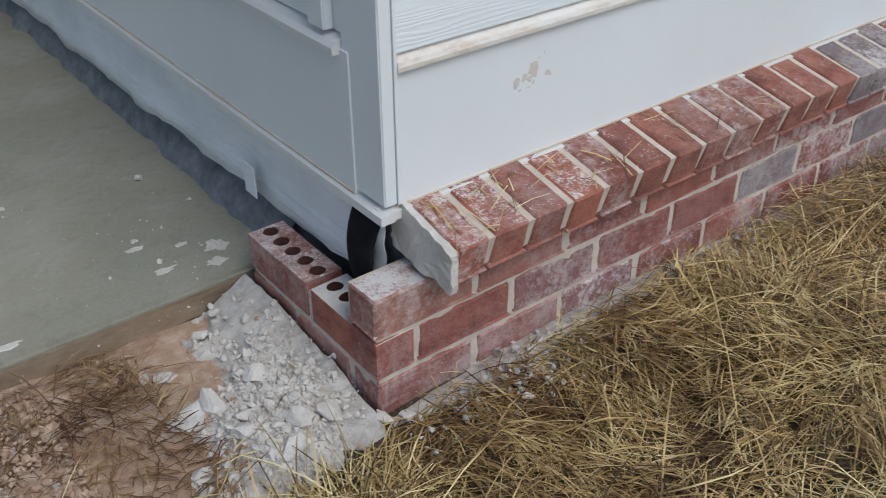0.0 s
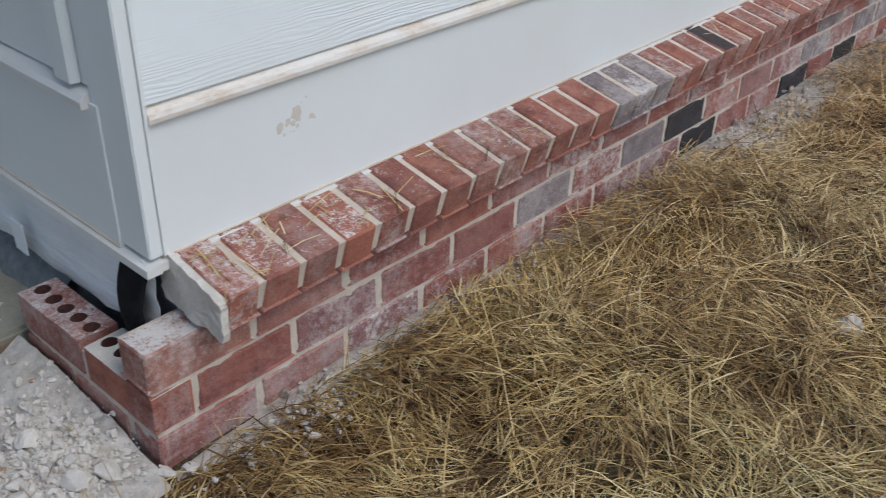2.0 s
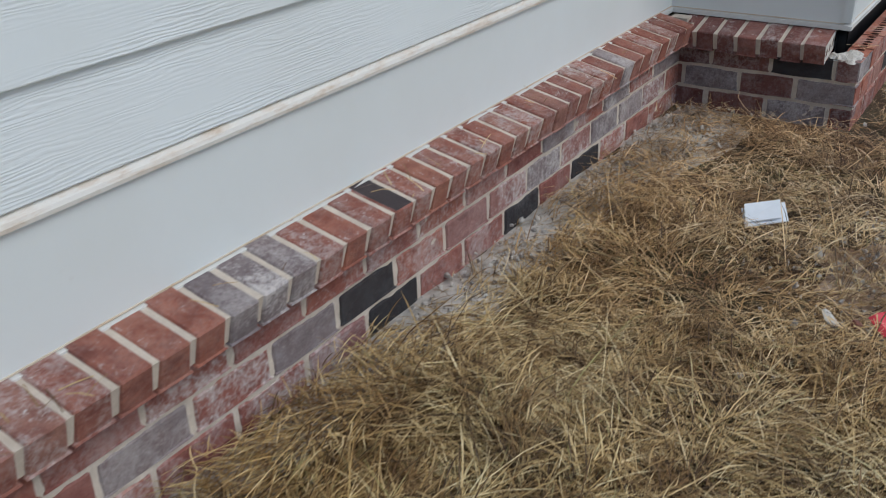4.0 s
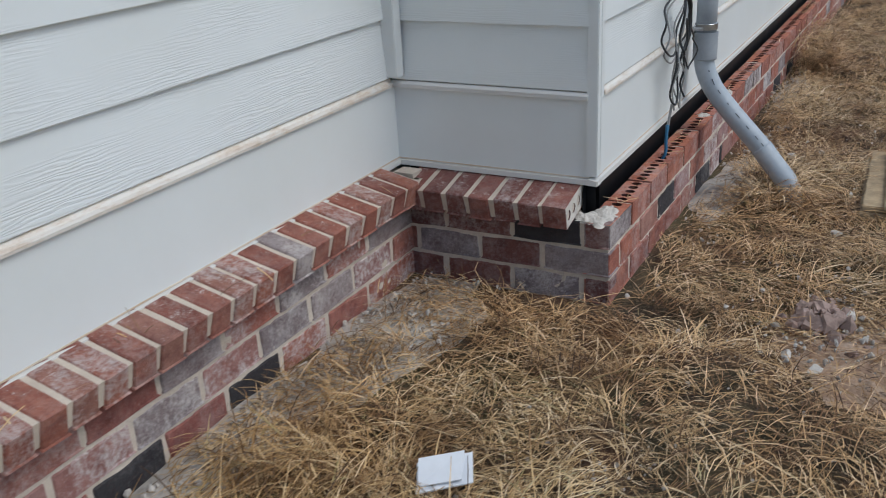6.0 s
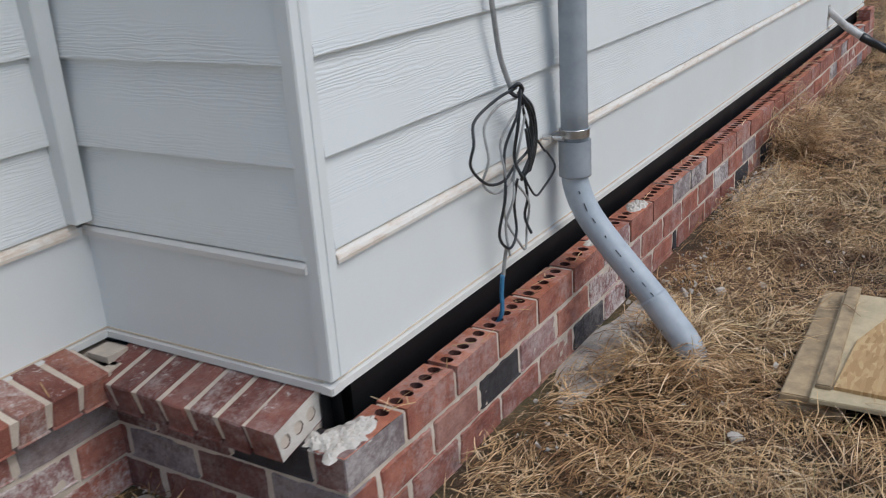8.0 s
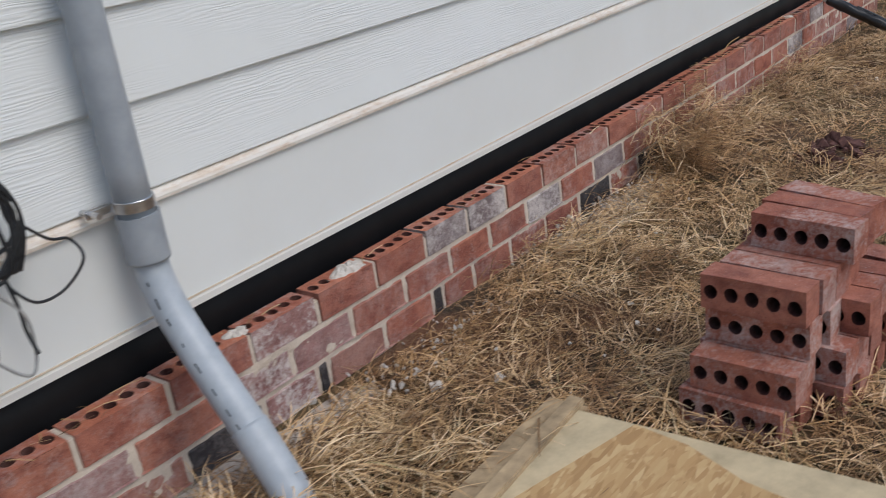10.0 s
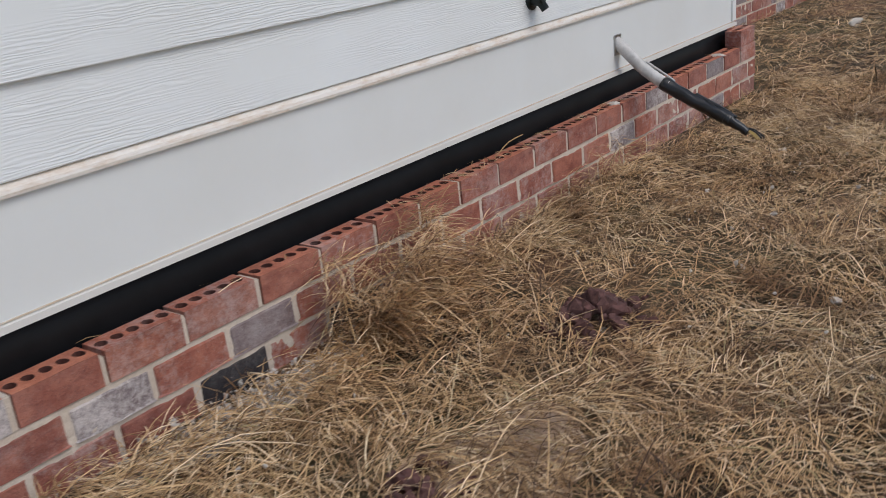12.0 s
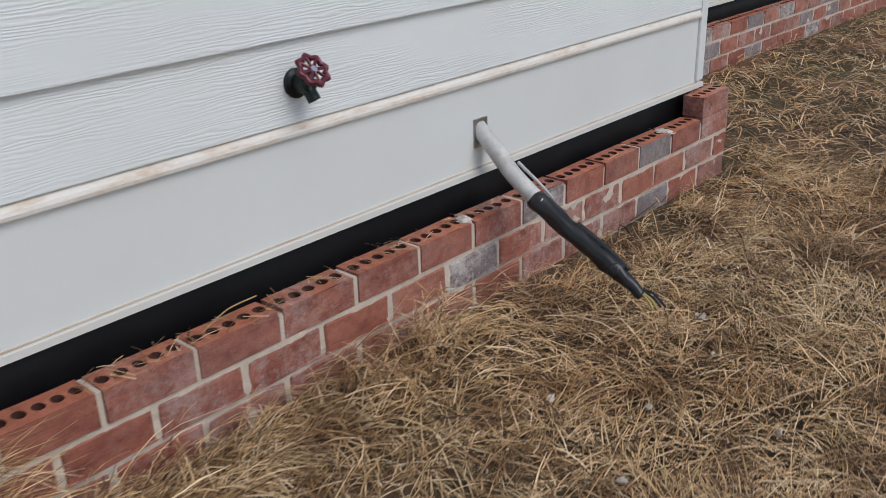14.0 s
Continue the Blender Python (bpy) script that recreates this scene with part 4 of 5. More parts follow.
for x, y, s in [(3.58, -1.195, 0.05), (3.505, -1.35, 0.05), (3.404, -1.376, 0.045), (3.313, -1.087, 0.035), (3.27, -1.155, 0.04), (1.142, -0.648, 0.055), (1.02, -0.42, 0.035), (4.141, -1.101, 0.04), (2.597, -0.965, 0.045), (2.269, -1.129, 0.04), (2.135, -0.845, 0.05), (2.598, -1.139, 0.04), (11.154, -0.58, 0.09), (2.45, -0.75, 0.03), (4.9, -0.85, 0.032), (5.0, -0.95, 0.026), (6.7, -1.1, 0.026), (6.63, -1.2, 0.02), (7.0, -1.6, 0.03), (5.9, -1.5, 0.03)]:
    chunk(x, y, s, None, "pale mortar chunk lying in the straw")
for x, y, s in [(-0.02, 0.9, 0.028), (-0.13, 0.66, 0.02), (-0.3, 0.95, 0.014), (-0.118, 0.565, 0.012), (-0.45, 0.7, 0.012), (0.03, 0.75, 0.012)]:
    chunk(x, y, s, 0.066, "small mortar crumb lying on the slab")


P5 = (1 + 5 ** 0.5) / 2
ICO_V = [(-1, P5, 0), (1, P5, 0), (-1, -P5, 0), (1, -P5, 0), (0, -1, P5), (0, 1, P5), (0, -1, -P5), (0, 1, -P5), (P5, 0, -1), (P5, 0, 1), (-P5, 0, -1), (-P5, 0, 1)]
ICO_F = [(0, 11, 5), (0, 5, 1), (0, 1, 7), (0, 7, 10), (0, 10, 11), (1, 5, 9), (5, 11, 4), (11, 10, 2), (10, 7, 6), (7, 1, 8), (3, 9, 4), (3, 4, 2), (3, 2, 6), (3, 6, 8), (3, 8, 9), (4, 9, 5), (2, 4, 11), (6, 2, 10), (8, 6, 7), (9, 8, 1)]


def crumbs(name, spots, count, label, seed, material=None, flat=None):
    rng = random.Random(seed)
    bm = bmesh.new()
    for _ in range(count):
        cx, cy, rx, ry, lift = rng.choice(spots)
        x, y = cx + rng.gauss(0, rx * 0.5), cy + rng.gauss(0, ry * 0.5)
        if (0 < x < CORNER_X and y > -0.005) or (x > CORNER_X and y > RETURN_Y - 0.005):
            continue
        s = (0.0013 + 0.0105 * rng.random() ** 5) * (1.0 if flat is None else 0.5)
        z = flat if flat is not None else rubble_height(x, y) + 0.002 if -0.42 < x < 0 and -0.15 < y < 0.43 else ground_height(x, y) + lift
        turn = Euler((rng.uniform(0, 6), rng.uniform(0, 6), rng.uniform(0, 6))).to_matrix()
        shape = Vector((rng.uniform(0.6, 1.2), rng.uniform(0.5, 0.9), rng.uniform(0.35, 0.7)))
        v = [bm.verts.new(turn @ (Vector(q) * shape * s * rng.uniform(0.3, 0.75)) + Vector((x, y, z))) for q in ICO_V]
        for f in ICO_F:
            bm.faces.new([v[k] for k in f])
    tagged(part(name, bm, material or WHITE_MORTAR), label, "rubble", kind="stuff")


crumbs("mortar_crumbs", [(-0.12, 0.2, 0.11, 0.22, 0.03), (-0.17, 0.05, 0.1, 0.1, 0.017), (-0.1, 0.1, 0.08, 0.15, 0.029)], 3800, "crumbs of broken mortar beside the brick corner", 1)
crumbs("mortar_crumbs", [(0.7, -0.09, 1.0, 0.1, 0.018), (1.9, -0.09, 1.0, 0.1, 0.018), (0.3, -0.08, 0.5, 0.08, 0.018), (3.1, -0.15, 0.35, 0.14, 0.016), (2.4, -0.85, 0.5, 0.25, 0.016), (3.5, -1.2, 0.4, 0.25, 0.02), (4.7, -0.72, 0.8, 0.08, 0.018), (6.0, -0.69, 0.5, 0.06, 0.018), (-0.6, 0.1, 0.4, 0.3, 0.02), (6.0, -0.69, 0.4, 0.09, 0.03), (2.3, -0.08, 0.9, 0.09, 0.02), (3.2, -0.12, 0.3, 0.14, 0.02)], 8000, "crumbs of broken mortar along the wall", 2, DUST)


crumbs("soil_crumbs", [(-0.55, 0.12, 0.3, 0.25, 0.026), (-0.35, 0.2, 0.2, 0.2, 0.026), (-0.4, 0.3, 0.2, 0.1, 0.026)], 4200, "crumbs of reddish brown clay soil", 3, CLAY)
crumbs("mortar_crumbs", [(-0.25, 0.75, 0.5, 0.35, 0.0), (-0.05, 0.6, 0.15, 0.2, 0.0)], 170, "mortar flecks scattered on the slab", 4, None, 0.0665)
crumbs("mortar_crumbs", [(5.0, -1.0, 2.0, 0.5, 0.03), (7.5, -1.3, 1.5, 0.6, 0.03)], 500, "pale crumbs scattered in the straw", 6)


# ---- straw ----
def mat_depth(x, y):
    """How deep the straw lies: mounds, tufts and bare hollows."""
    d = 0.034 + 0.05 * noise.noise(Vector((x * 1.9, y * 2.3, 7))) + 0.05 * noise.noise(Vector((x * 5.2, y * 5.8, 3))) + 0.024 * noise.noise(Vector((x * 13, y * 13, 9)))
    return min(max(d, 0.003), 0.12)


def straw(name, count, area, length, width, material, label, seed, lift=0.03, keep=None):
    rng = np.random.default_rng(seed)
    x0, x1, y0, y1 = area
    x, y = rng.uniform(x0, x1, count), rng.uniform(y0, y1, count)
    ok = ~((x > -0.02) & (x < CORNER_X) & (y > -0.02)) & ~((x > CORNER_X - 0.02) & (x < END_X + 0.02) & (y > RETURN_Y - 0.02)) & ~((x >= END_X) & (y > C_Y - 0.02)) & ~((y > 0.42) & (x < 0.1))
    ok &= ((x - 6.665) ** 2 + (y + 1.16) ** 2 > 0.0065) & ((x - 5.92) ** 2 + (y + 1.215) ** 2 > 0.0022)
    ok &= ~((x > 4.32) & (x < 4.88) & (y > -1.9) & (y < -1.17)) & ~((x > 5.03) & (x < 5.5) & (y > -1.6) & (y < -1.37))
    if keep is not None:
        ok &= keep(x, y, rng)
    x, y = x[ok], y[ok]
    n = len(x)
    L = length * (0.3 + rng.gamma(2.2, 0.3, n))
    W = width * rng.uniform(0.45, 1.25, n)
    g = np.array([ground_height(p, q) for p, q in zip(x, y)])
    deep = np.array([mat_depth(p, q) for p, q in zip(x, y)])
    flow = np.array([noise.noise(Vector((p * 2.6, q * 2.6, 21))) for p, q in zip(x, y)])
    loose = rng.random(n) < 0.45
    a = np.where(loose, rng.uniform(0, 2 * np.pi, n), 7.0 * flow + rng.normal(0, 0.55, n))
    bend = rng.normal(0, 0.15, n) + np.where(rng.random(n) < 0.12, rng.normal(0, 0.7, n), 0)
    base = g + rng.random(n) ** 0.85 * lift / 0.05 * deep
    pitch = rng.normal(0.0, 0.2, n) + 0.1 * rng.random(n)
    V = np.zeros((n, 8, 3), np.float32)
    px, py, pz = x.copy(), y.copy(), base + 0.004
    ang, pit = a.copy(), pitch + 0.15
    for s in range(4):
        nxv, nyv = -np.sin(ang), np.cos(ang)
        w = W * (1.0 if s < 3 else 0.4)
        V[:, 2 * s, 0], V[:, 2 * s, 1], V[:, 2 * s, 2] = px - nxv * w, py - nyv * w, pz
        V[:, 2 * s + 1, 0], V[:, 2 * s + 1, 1], V[:, 2 * s + 1, 2] = px + nxv * w, py + nyv * w, pz + w * rng.uniform(-0.5, 0.9, n)
        px, py = px + np.cos(ang) * np.cos(pit) * L / 3, py + np.sin(ang) * np.cos(pit) * L / 3
        pz = np.maximum(pz + np.sin(pit) * L / 3, g + 0.003)
        ang, pit = ang + bend * 0.5, pit - 0.16 - 0.1 * rng.random(n)
    # keep every blade clear of the masonry
    inside = ((V[:, :, 0] > -0.03) & (V[:, :, 0] < CORNER_X) & (V[:, :, 1] > 0.0)) | ((V[:, :, 0] > CORNER_X) & (V[:, :, 0] < END_X) & (V[:, :, 1] > RETURN_Y)) | ((V[:, :, 0] > END_X) & (V[:, :, 1] > C_Y)) | ((V[:, :, 1] > 0.43) & (V[:, :, 0] < 0.1))
    V = V[~inside.any(axis=1)]
    n = len(V)
    idx = np.arange(n)[:, None] * 8
    F = np.concatenate([idx + np.array([[0, 1, 3, 2]]), idx + np.array([[2, 3, 5, 4]]), idx + np.array([[4, 5, 7, 6]])], axis=1).reshape(-1, 4)
    me = bpy.data.meshes.new(name)
    me.vertices.add(n * 8)
    me.vertices.foreach_set("co", V.reshape(-1))
    me.loops.add(len(F) * 4)
    me.loops.foreach_set("vertex_index", F.reshape(-1).astype(np.int32))
    me.polygons.add(len(F))
    me.polygons.foreach_set("loop_start", np.arange(0, len(F) * 4, 4, dtype=np.int32))
    me.update(calc_edges=True)
    me.materials.append(material)
    tagged(new(name, me), label, "straw", kind="stuff")


def thin_out(x, y, rng):
    """Straw is thin along the foot of the walls and on the rubble."""
    d = np.where(x < CORNER_X, -y, RETURN_Y - y)
    d = np.where((x < CORNER_X) & (x > CORNER_X - 0.4) & (y < 0), np.minimum(d, CORNER_X - x + 0.05), d)
    edge = 0.055 + 0.035 * np.sin(x * 4.0) + 0.025 * np.sin(x * 11.0)
    edge = np.where((x > 0.2) & (x < 1.0), edge * 0.6, edge)
    edge = np.where((x > 2.75) & (x < CORNER_X), 0.105 + 0.03 * np.sin(x * 17.0), edge)
    edge = np.where((x > 5.65) & (x < 6.25), 0.15 + 0.03 * np.sin(x * 15.0), edge)
    edge = np.where((x > 4.25) & (x < 4.75), 0.11, edge)
    p = np.clip((d - edge * 0.35) / np.maximum(edge, 0.03), 0.12, 1.0)
    p = np.where((x < -0.02) & (y > -0.07), 0.03, p)
    p = np.where((x < 0.1) & (y > -0.12) & (y <= 0), p * 0.6, p)
    bare = 0.5 + 0.5 * np.sin(x * 2.3 + 1.0) * np.sin(y * 3.7 + x * 0.8)
    p = p * np.where(bare < 0.22, 0.5, 1.0)
    return rng.random(len(x)) < p


straw("straw", 235000, (-0.9, 9.6, -2.3, 0.2), 0.066, 0.00105, STRAW, "thick layer of loose dry yellow straw", 11, 0.05, thin_out)
straw("straw", 36000, (-0.9, 9.6, -2.3, 0.2), 0.115, 0.0013, STRAW, "long loose dry straw stalks", 12, 0.062, thin_out)
straw("straw", 36000, (-0.4, 2.0, -1.1, 0.0), 0.075, 0.00105, STRAW, "thick yellow straw heaped beside the brick corner", 37, 0.06, thin_out)
straw("straw", 45000, (-0.9, 9.6, -2.3, 0.2), 0.03, 0.0011, STRAW, "short broken bits of dry straw", 19, 0.052, thin_out)
straw("straw", 34000, (8.5, 15, -3.2, 0.2), 0.1, 0.002, STRAW, "dry straw spread over the far yard", 13, 0.04)
straw("straw", 26000, (1.5, 9.5, -3.6, -2.3), 0.1, 0.0016, STRAW, "dry straw spread over the yard", 14, 0.035)
straw("straw", 3000, (6.3, 6.72, -0.84, -0.62), 0.1, 0.0011, STRAW, "straw tuft heaped against the brick wall", 31, 0.22)
straw("straw", 2200, (6.75, 7.7, -0.78, -0.62), 0.1, 0.0011, STRAW, "straw heaped against the brick wall", 32, 0.13)
straw("straw", 900, (5.4, 6.3, -0.78, -0.66), 0.09, 0.0011, STRAW, "straw heaped near the brick wall", 33, 0.05)
straw("straw", 1300, (2.0, 2.7, -0.5, -0.2), 0.1, 0.0011, STRAW, "straw tuft heaped near the brick wall", 34, 0.09)
straw("straw", 1800, (4.25, 4.75, -1.12, -0.75), 0.1, 0.0011, STRAW, "straw heaped round the pipe", 35, 0.07)
straw("straw", 1500, (0.5, 1.6, -0.5, -0.2), 0.12, 0.0011, STRAW, "straw tuft heaped in the yard", 36, 0.1)
straw("straw", 26000, (-5.0, 16.0, -7.0, -2.2), 0.16, 0.0035, STRAW, "dry straw spread over the outer yard", 17, 0.03)
straw("straw", 5000, (-4.0, -0.85, -2.4, 0.3), 0.13, 0.0022, STRAW, "dry straw thinning out beside the porch", 18, 0.03)
straw("pine_needles", 6500, (-1.15, -0.26, -0.2, 0.42), 0.055, 0.0011, PINE, "scattered red-brown pine needles on clay soil", 15, 0.025)
straw("straw", 700, (CORNER_X - 3.4, CORNER_X, -0.2, -0.02), 0.07, 0.0011, STRAW, "sparse straw on the mortar droppings", 16, 0.02)


# ---- bricks ----
def worn_brick(name, L, D, H, seed, mats, holes=0, axis="z"):
    """A clay brick about its centre: L along x, D along y, H along z, with worn edges; holes open on the top."""
    bm = bmesh.new()
    if not holes:
        hexa(bm, [(sx * L / 2, sy * D / 2, sz * H / 2) for sz in (-1, 1) for sx, sy in ((-1, -1), (1, -1), (1, 1), (-1, 1))])
        bmesh.ops.subdivide_edges(bm, edges=[e for e in bm.edges if abs(e.verts[0].co.x - e.verts[1].co.x) > L * 0.5], cuts=3)
        bmesh.ops.bevel(bm, geom=[e for e in bm.edges if len(e.link_faces) == 2 and e.calc_face_angle(0) > 0.5], offset=0.0035, segments=1, affect="EDGES")
    else:
        cell, seg, r = L / holes, 12, min(0.0135, D * 0.2)
        for k in range(holes):
            cx = -L / 2 + cell * (k + 0.5)
            rings = [[], [], []]
            for s in range(seg):
                a = 2 * math.pi * (s + 0.5) / seg
                ca, sa = math.cos(a), math.sin(a)
                f = min(cell / 2 / max(abs(ca), 1e-6), D / 2 / max(abs(sa), 1e-6))
                ex, ey = f * ca, f * sa
                jit = 1 + 0.12 * noise.noise(Vector((seed + k, ca, sa)))
                rings[0].append(bm.verts.new((cx + ex, ey, H / 2)))
                rings[1].append(bm.verts.new((cx + r * jit * ca, r * jit * 1.1 * sa, H / 2)))
                rings[2].append(bm.verts.new((cx + r * jit * ca, r * jit * 1.1 * sa, -H / 2 + 0.004)))
            for s in range(seg):
                t = (s + 1) % seg
                bm.faces.new((rings[0][s], rings[0][t], rings[1][t], rings[1][s])).material_index = 1
                # hole walls and floor take the pre-darkened core colour
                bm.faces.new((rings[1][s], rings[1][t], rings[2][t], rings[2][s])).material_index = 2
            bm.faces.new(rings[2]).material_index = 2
            # the cell's square corners
            for sx in (-1, 1):
                for sy in (-1, 1):
                    cv = bm.verts.new((cx + sx * cell / 2, sy * D / 2, H / 2))
                    near = sorted(rings[0], key=lambda v: (v.co - cv.co).length)[:2]
                    bm.faces.new((cv, near[0], near[1])).material_index = 1
        bmesh.ops.remove_doubles(bm, verts=bm.verts, dist=0.0003)
        lo, hi = -H / 2, H / 2
        b = 0.003
        v = [bm.verts.new((sx * L / 2, sy * D / 2, z)) for z in (lo, hi) for sx, sy in ((-1, -1), (1, -1), (1, 1), (-1, 1))]
        for f in ((0, 1, 2, 3), (0, 1, 5, 4), (1, 2, 6, 5), (2, 3, 7, 6), (3, 0, 4, 7)):
            bm.faces.new([v[i] for i in f])
    for vert in bm.verts:
        q = vert.co * 14 + Vector((seed * 5.3, seed, 0))
        vert.co += 0.0016 * noise.noise_vector(q)
        vert.co.z += 0.001 * noise.noise(Vector((vert.co.x * 10, seed, 0)))
    return mesh_of(name, bm, mats)


PITCH_H = 0.081
BRICK_H, BRICK_D = 0.0675, 0.072
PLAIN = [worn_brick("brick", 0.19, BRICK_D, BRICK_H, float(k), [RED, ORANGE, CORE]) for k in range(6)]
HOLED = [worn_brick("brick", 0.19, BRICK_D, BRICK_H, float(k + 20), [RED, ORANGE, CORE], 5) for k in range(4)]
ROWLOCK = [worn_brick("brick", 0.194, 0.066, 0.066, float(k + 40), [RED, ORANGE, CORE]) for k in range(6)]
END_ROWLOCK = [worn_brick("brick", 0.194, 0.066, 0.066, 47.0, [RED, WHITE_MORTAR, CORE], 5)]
TURNS = {on_front: 0, on_long: 0, on_far: 0, on_return: -90, on_side: -90, on_end: 90}


def lay(parent, meshes, m, material=None, label=""):
    ob = new("brick", random.choice(meshes))
    ob.parent = parent
    ob.matrix_basis = m
    if material is not None:
        ob.material_slots[0].link = "OBJECT"
        ob.material_slots[0].material = material
    if label:
        tagged(ob, label)
    return ob


def course(parent, F, z, joints, top_open=False, dark=(), grey=(), some_grey=0.12, common=None, limed=(), first=None):
    """Stretchers between neighbouring joints; z is the top of the course."""
    for a, b in zip(joints, joints[1:]):
        L = b - a - 0.0145
        if L < 0.02:
            continue
        u = (a + b) / 2
        mat, lab = common, ""
        if any(a < d < b for d in dark):
            mat, lab = DARK, "black glazed brick"
        elif any(a < d < b for d in grey) or random.random() < some_grey:
            mat, lab = GREY, "grey flashed brick"
        elif any(a < d < b for d in limed):
            mat, lab = LIMED, "red brick whitened by lime wash"
        if first is not None and a == joints[0]:
            mat, lab = first, "red brick covered in mortar dust"
        x, y, zz = F(u + random.uniform(-0.0015, 0.0015), -BRICK_D / 2 + random.uniform(-0.0015, 0.0015), z - BRICK_H / 2 + random.uniform(-0.001, 0.001))
        s = L / 0.19
        flip = 180 if random.random() < 0.5 and not top_open else 0
        lay(parent, HOLED if top_open else PLAIN, pose(x, y, zz, 0, random.uniform(-0.25, 0.25), TURNS[F] + flip + random.uniform(-0.3, 0.3)) @ Matrix.Diagonal((s, 1, 1, 1)), mat, lab)


def bed(name, F, u0, u1, v0, label, top=0.238):
    """The mortar body; its face is uneven and here and there smeared over the bricks."""
    bm = wbox(F, u0, u1, -0.078, v0 - 0.004, -0.1, top)
    nu, nz = int((u1 - u0) / 0.011), 24
    rows = []
    for i in range(nu + 1):
        u = u0 + (u1 - u0) * i / nu
        col = []
        for k in range(nz + 1):
            z = -0.02 + (top + 0.02) * k / nz
            q = Vector(F(u, 0, z))
            col.append(bm.verts.new(F(u, v0 + 0.0034 * noise.noise(q * 9) + 0.0028 * noise.noise(q * 33) + 0.0014 * noise.noise(q * 90) - 0.0006, z)))
        rows.append(col)
    for a, b in zip(rows, rows[1:]):
        for k in range(nz):
            bm.faces.new((a[k], b[k], b[k + 1], a[k + 1]))
    return tagged(part(name, bm, MORTAR), label, "brick wall", kind="structure")


def head_joints(parent, F, z, at):
    for u in at:
        part("head_joint", wbox(F, u - 0.0085, u + 0.0085, -0.07, REC, z - 0.072, z - 0.003 + random.uniform(-0.012, 0.004), bevel=0.003), MORTAR, parent)


random.seed(12)
Z3, Z2, Z1, Z0 = 3 * PITCH_H, 2 * PITCH_H, PITCH_H, 0.0
REC = -0.0028
fbed = bed("wall_front_brick", on_front, 0.006, 3.52, REC, "red brick skirt wall with buff mortar joints")
j1 = [-0.006] + [0.199 + 0.1995 * k for k in range(17)]
j1[-1] = 3.49
j2 = [-0.006] + [0.078 + 0.2035 * k for k in range(17)] + [3.49]
j3 = [-0.006] + [0.2 + 0.2005 * k for k in range(16)] + [3.49]
course(fbed, on_front, Z3, j3, grey=(2.5, 2.9, 3.3), some_grey=0.0, common=BLOOM, first=WHITED)
course(fbed, on_front, Z2, j2, dark=(1.62,), grey=(1.4, 1.0, 2.5, 2.9, 3.1), some_grey=0.0, common=BLOOM, limed=(0.4, 3.3))
course(fbed, on_front, Z1, j1, dark=(1.72, 2.32, 2.72), grey=(), some_grey=0.0, common=BLOOM, limed=(0.5, 1.5))
course(fbed, on_front, Z0, j2)

sbed = bed("wall_side_brick", on_side, 0.006, 0.41, REC, "red brick side wall with its top course missing", top=0.093)
for z, js, opened in ((Z2, [-0.006, 0.2, 0.415], True), (Z1, [0.078, 0.25, 0.415], False), (Z0, [-0.006, 0.2, 0.415], False)):
    course(sbed, on_side, z, js, opened, some_grey=0.0)
head_joints(sbed, on_side, Z2, [0.2])
for ob in [o for o in sbed.children if abs(o.matrix_basis.translation.z - Z2 + BRICK_H / 2) < 0.01 and o.matrix_basis.translation.y < 0.15 and len(o.material_slots) > 1]:
    ob.material_slots[1].link = "OBJECT"
    ob.material_slots[1].material = WHITE_MORTAR
for ob in [o for o in sbed.children if abs(o.matrix_basis.translation.z - Z2 + BRICK_H / 2) < 0.01 and o.matrix_basis.translation.y > 0.2 and len(o.material_slots) > 1]:
    ob.material_slots[1].link = "OBJECT"
    ob.material_slots[1].material = DUSTED

# sloped rowlock cap
TILT = radians(12.5)


def rowlock(parent, F, u, width, material=None, label="", drop=0.0, cored=False):
    n, d = (math.sin(TILT), math.cos(TILT)), (-math.cos(TILT), math.sin(TILT))
    v = 0.057 + d[0] * 0.097 - n[0] * 0.033 + random.uniform(-0.002, 0.002)
    z = 0.317 - drop + d[1] * 0.097 - n[1] * 0.033 + random.uniform(-0.0015, 0.0015)
    m = Matrix.Translation(F(u, v, z)) @ pose(0, 0, 0, 0, 0, TURNS[F]) @ pose(0, 0, 0, math.degrees(TILT), random.uniform(-0.6, 0.6), random.uniform(-0.5, 0.5)) @ pose(0, 0, 0, 0, 0, 90)
    if cored:
        lay(parent, END_ROWLOCK, m @ pose(0, 0, 0, 90, 0, 0), material, "end brick with its mortared cores showing")
    else:
        lay(parent, ROWLOCK, m @ Matrix.Diagonal((1, width / 0.066, 1, 1)), material, label)


def rowlock_bed(parent, F, u0, u1, drop=0.0):
    c, s = math.cos(TILT), math.sin(TILT)
    p0 = (0.057 - 0.004 * c, 0.317 - drop - 0.0035)
    p1 = (p0[0] - 0.19 * c, p0[1] + 0.19 * s)
    q0 = (p0[0] - 0.056 * s - 0.003, p0[1] - 0.056 * c)
    q1 = (p1[0] - 0.06 * s, p1[1] - 0.06 * c)
    part("mortar_joint", prism(F, u0, u1, [q0, p0, p1, q1]), MORTAR, parent, "buff mortar between sloped bricks")
    part("mortar_joint", prism(F, u0 + 0.002, u1 - 0.002, [(-0.076, 0.236), (-0.002, 0.236), (0.0, 0.25), (-0.06, 0.27), (-0.076, 0.27)]), MORTAR, parent)


KNOTS = [(-1, 0.112), (0, 0.185), (9, 0.925), (19, 1.715), (28, 2.373), (40, 3.273), (43, 3.49)]
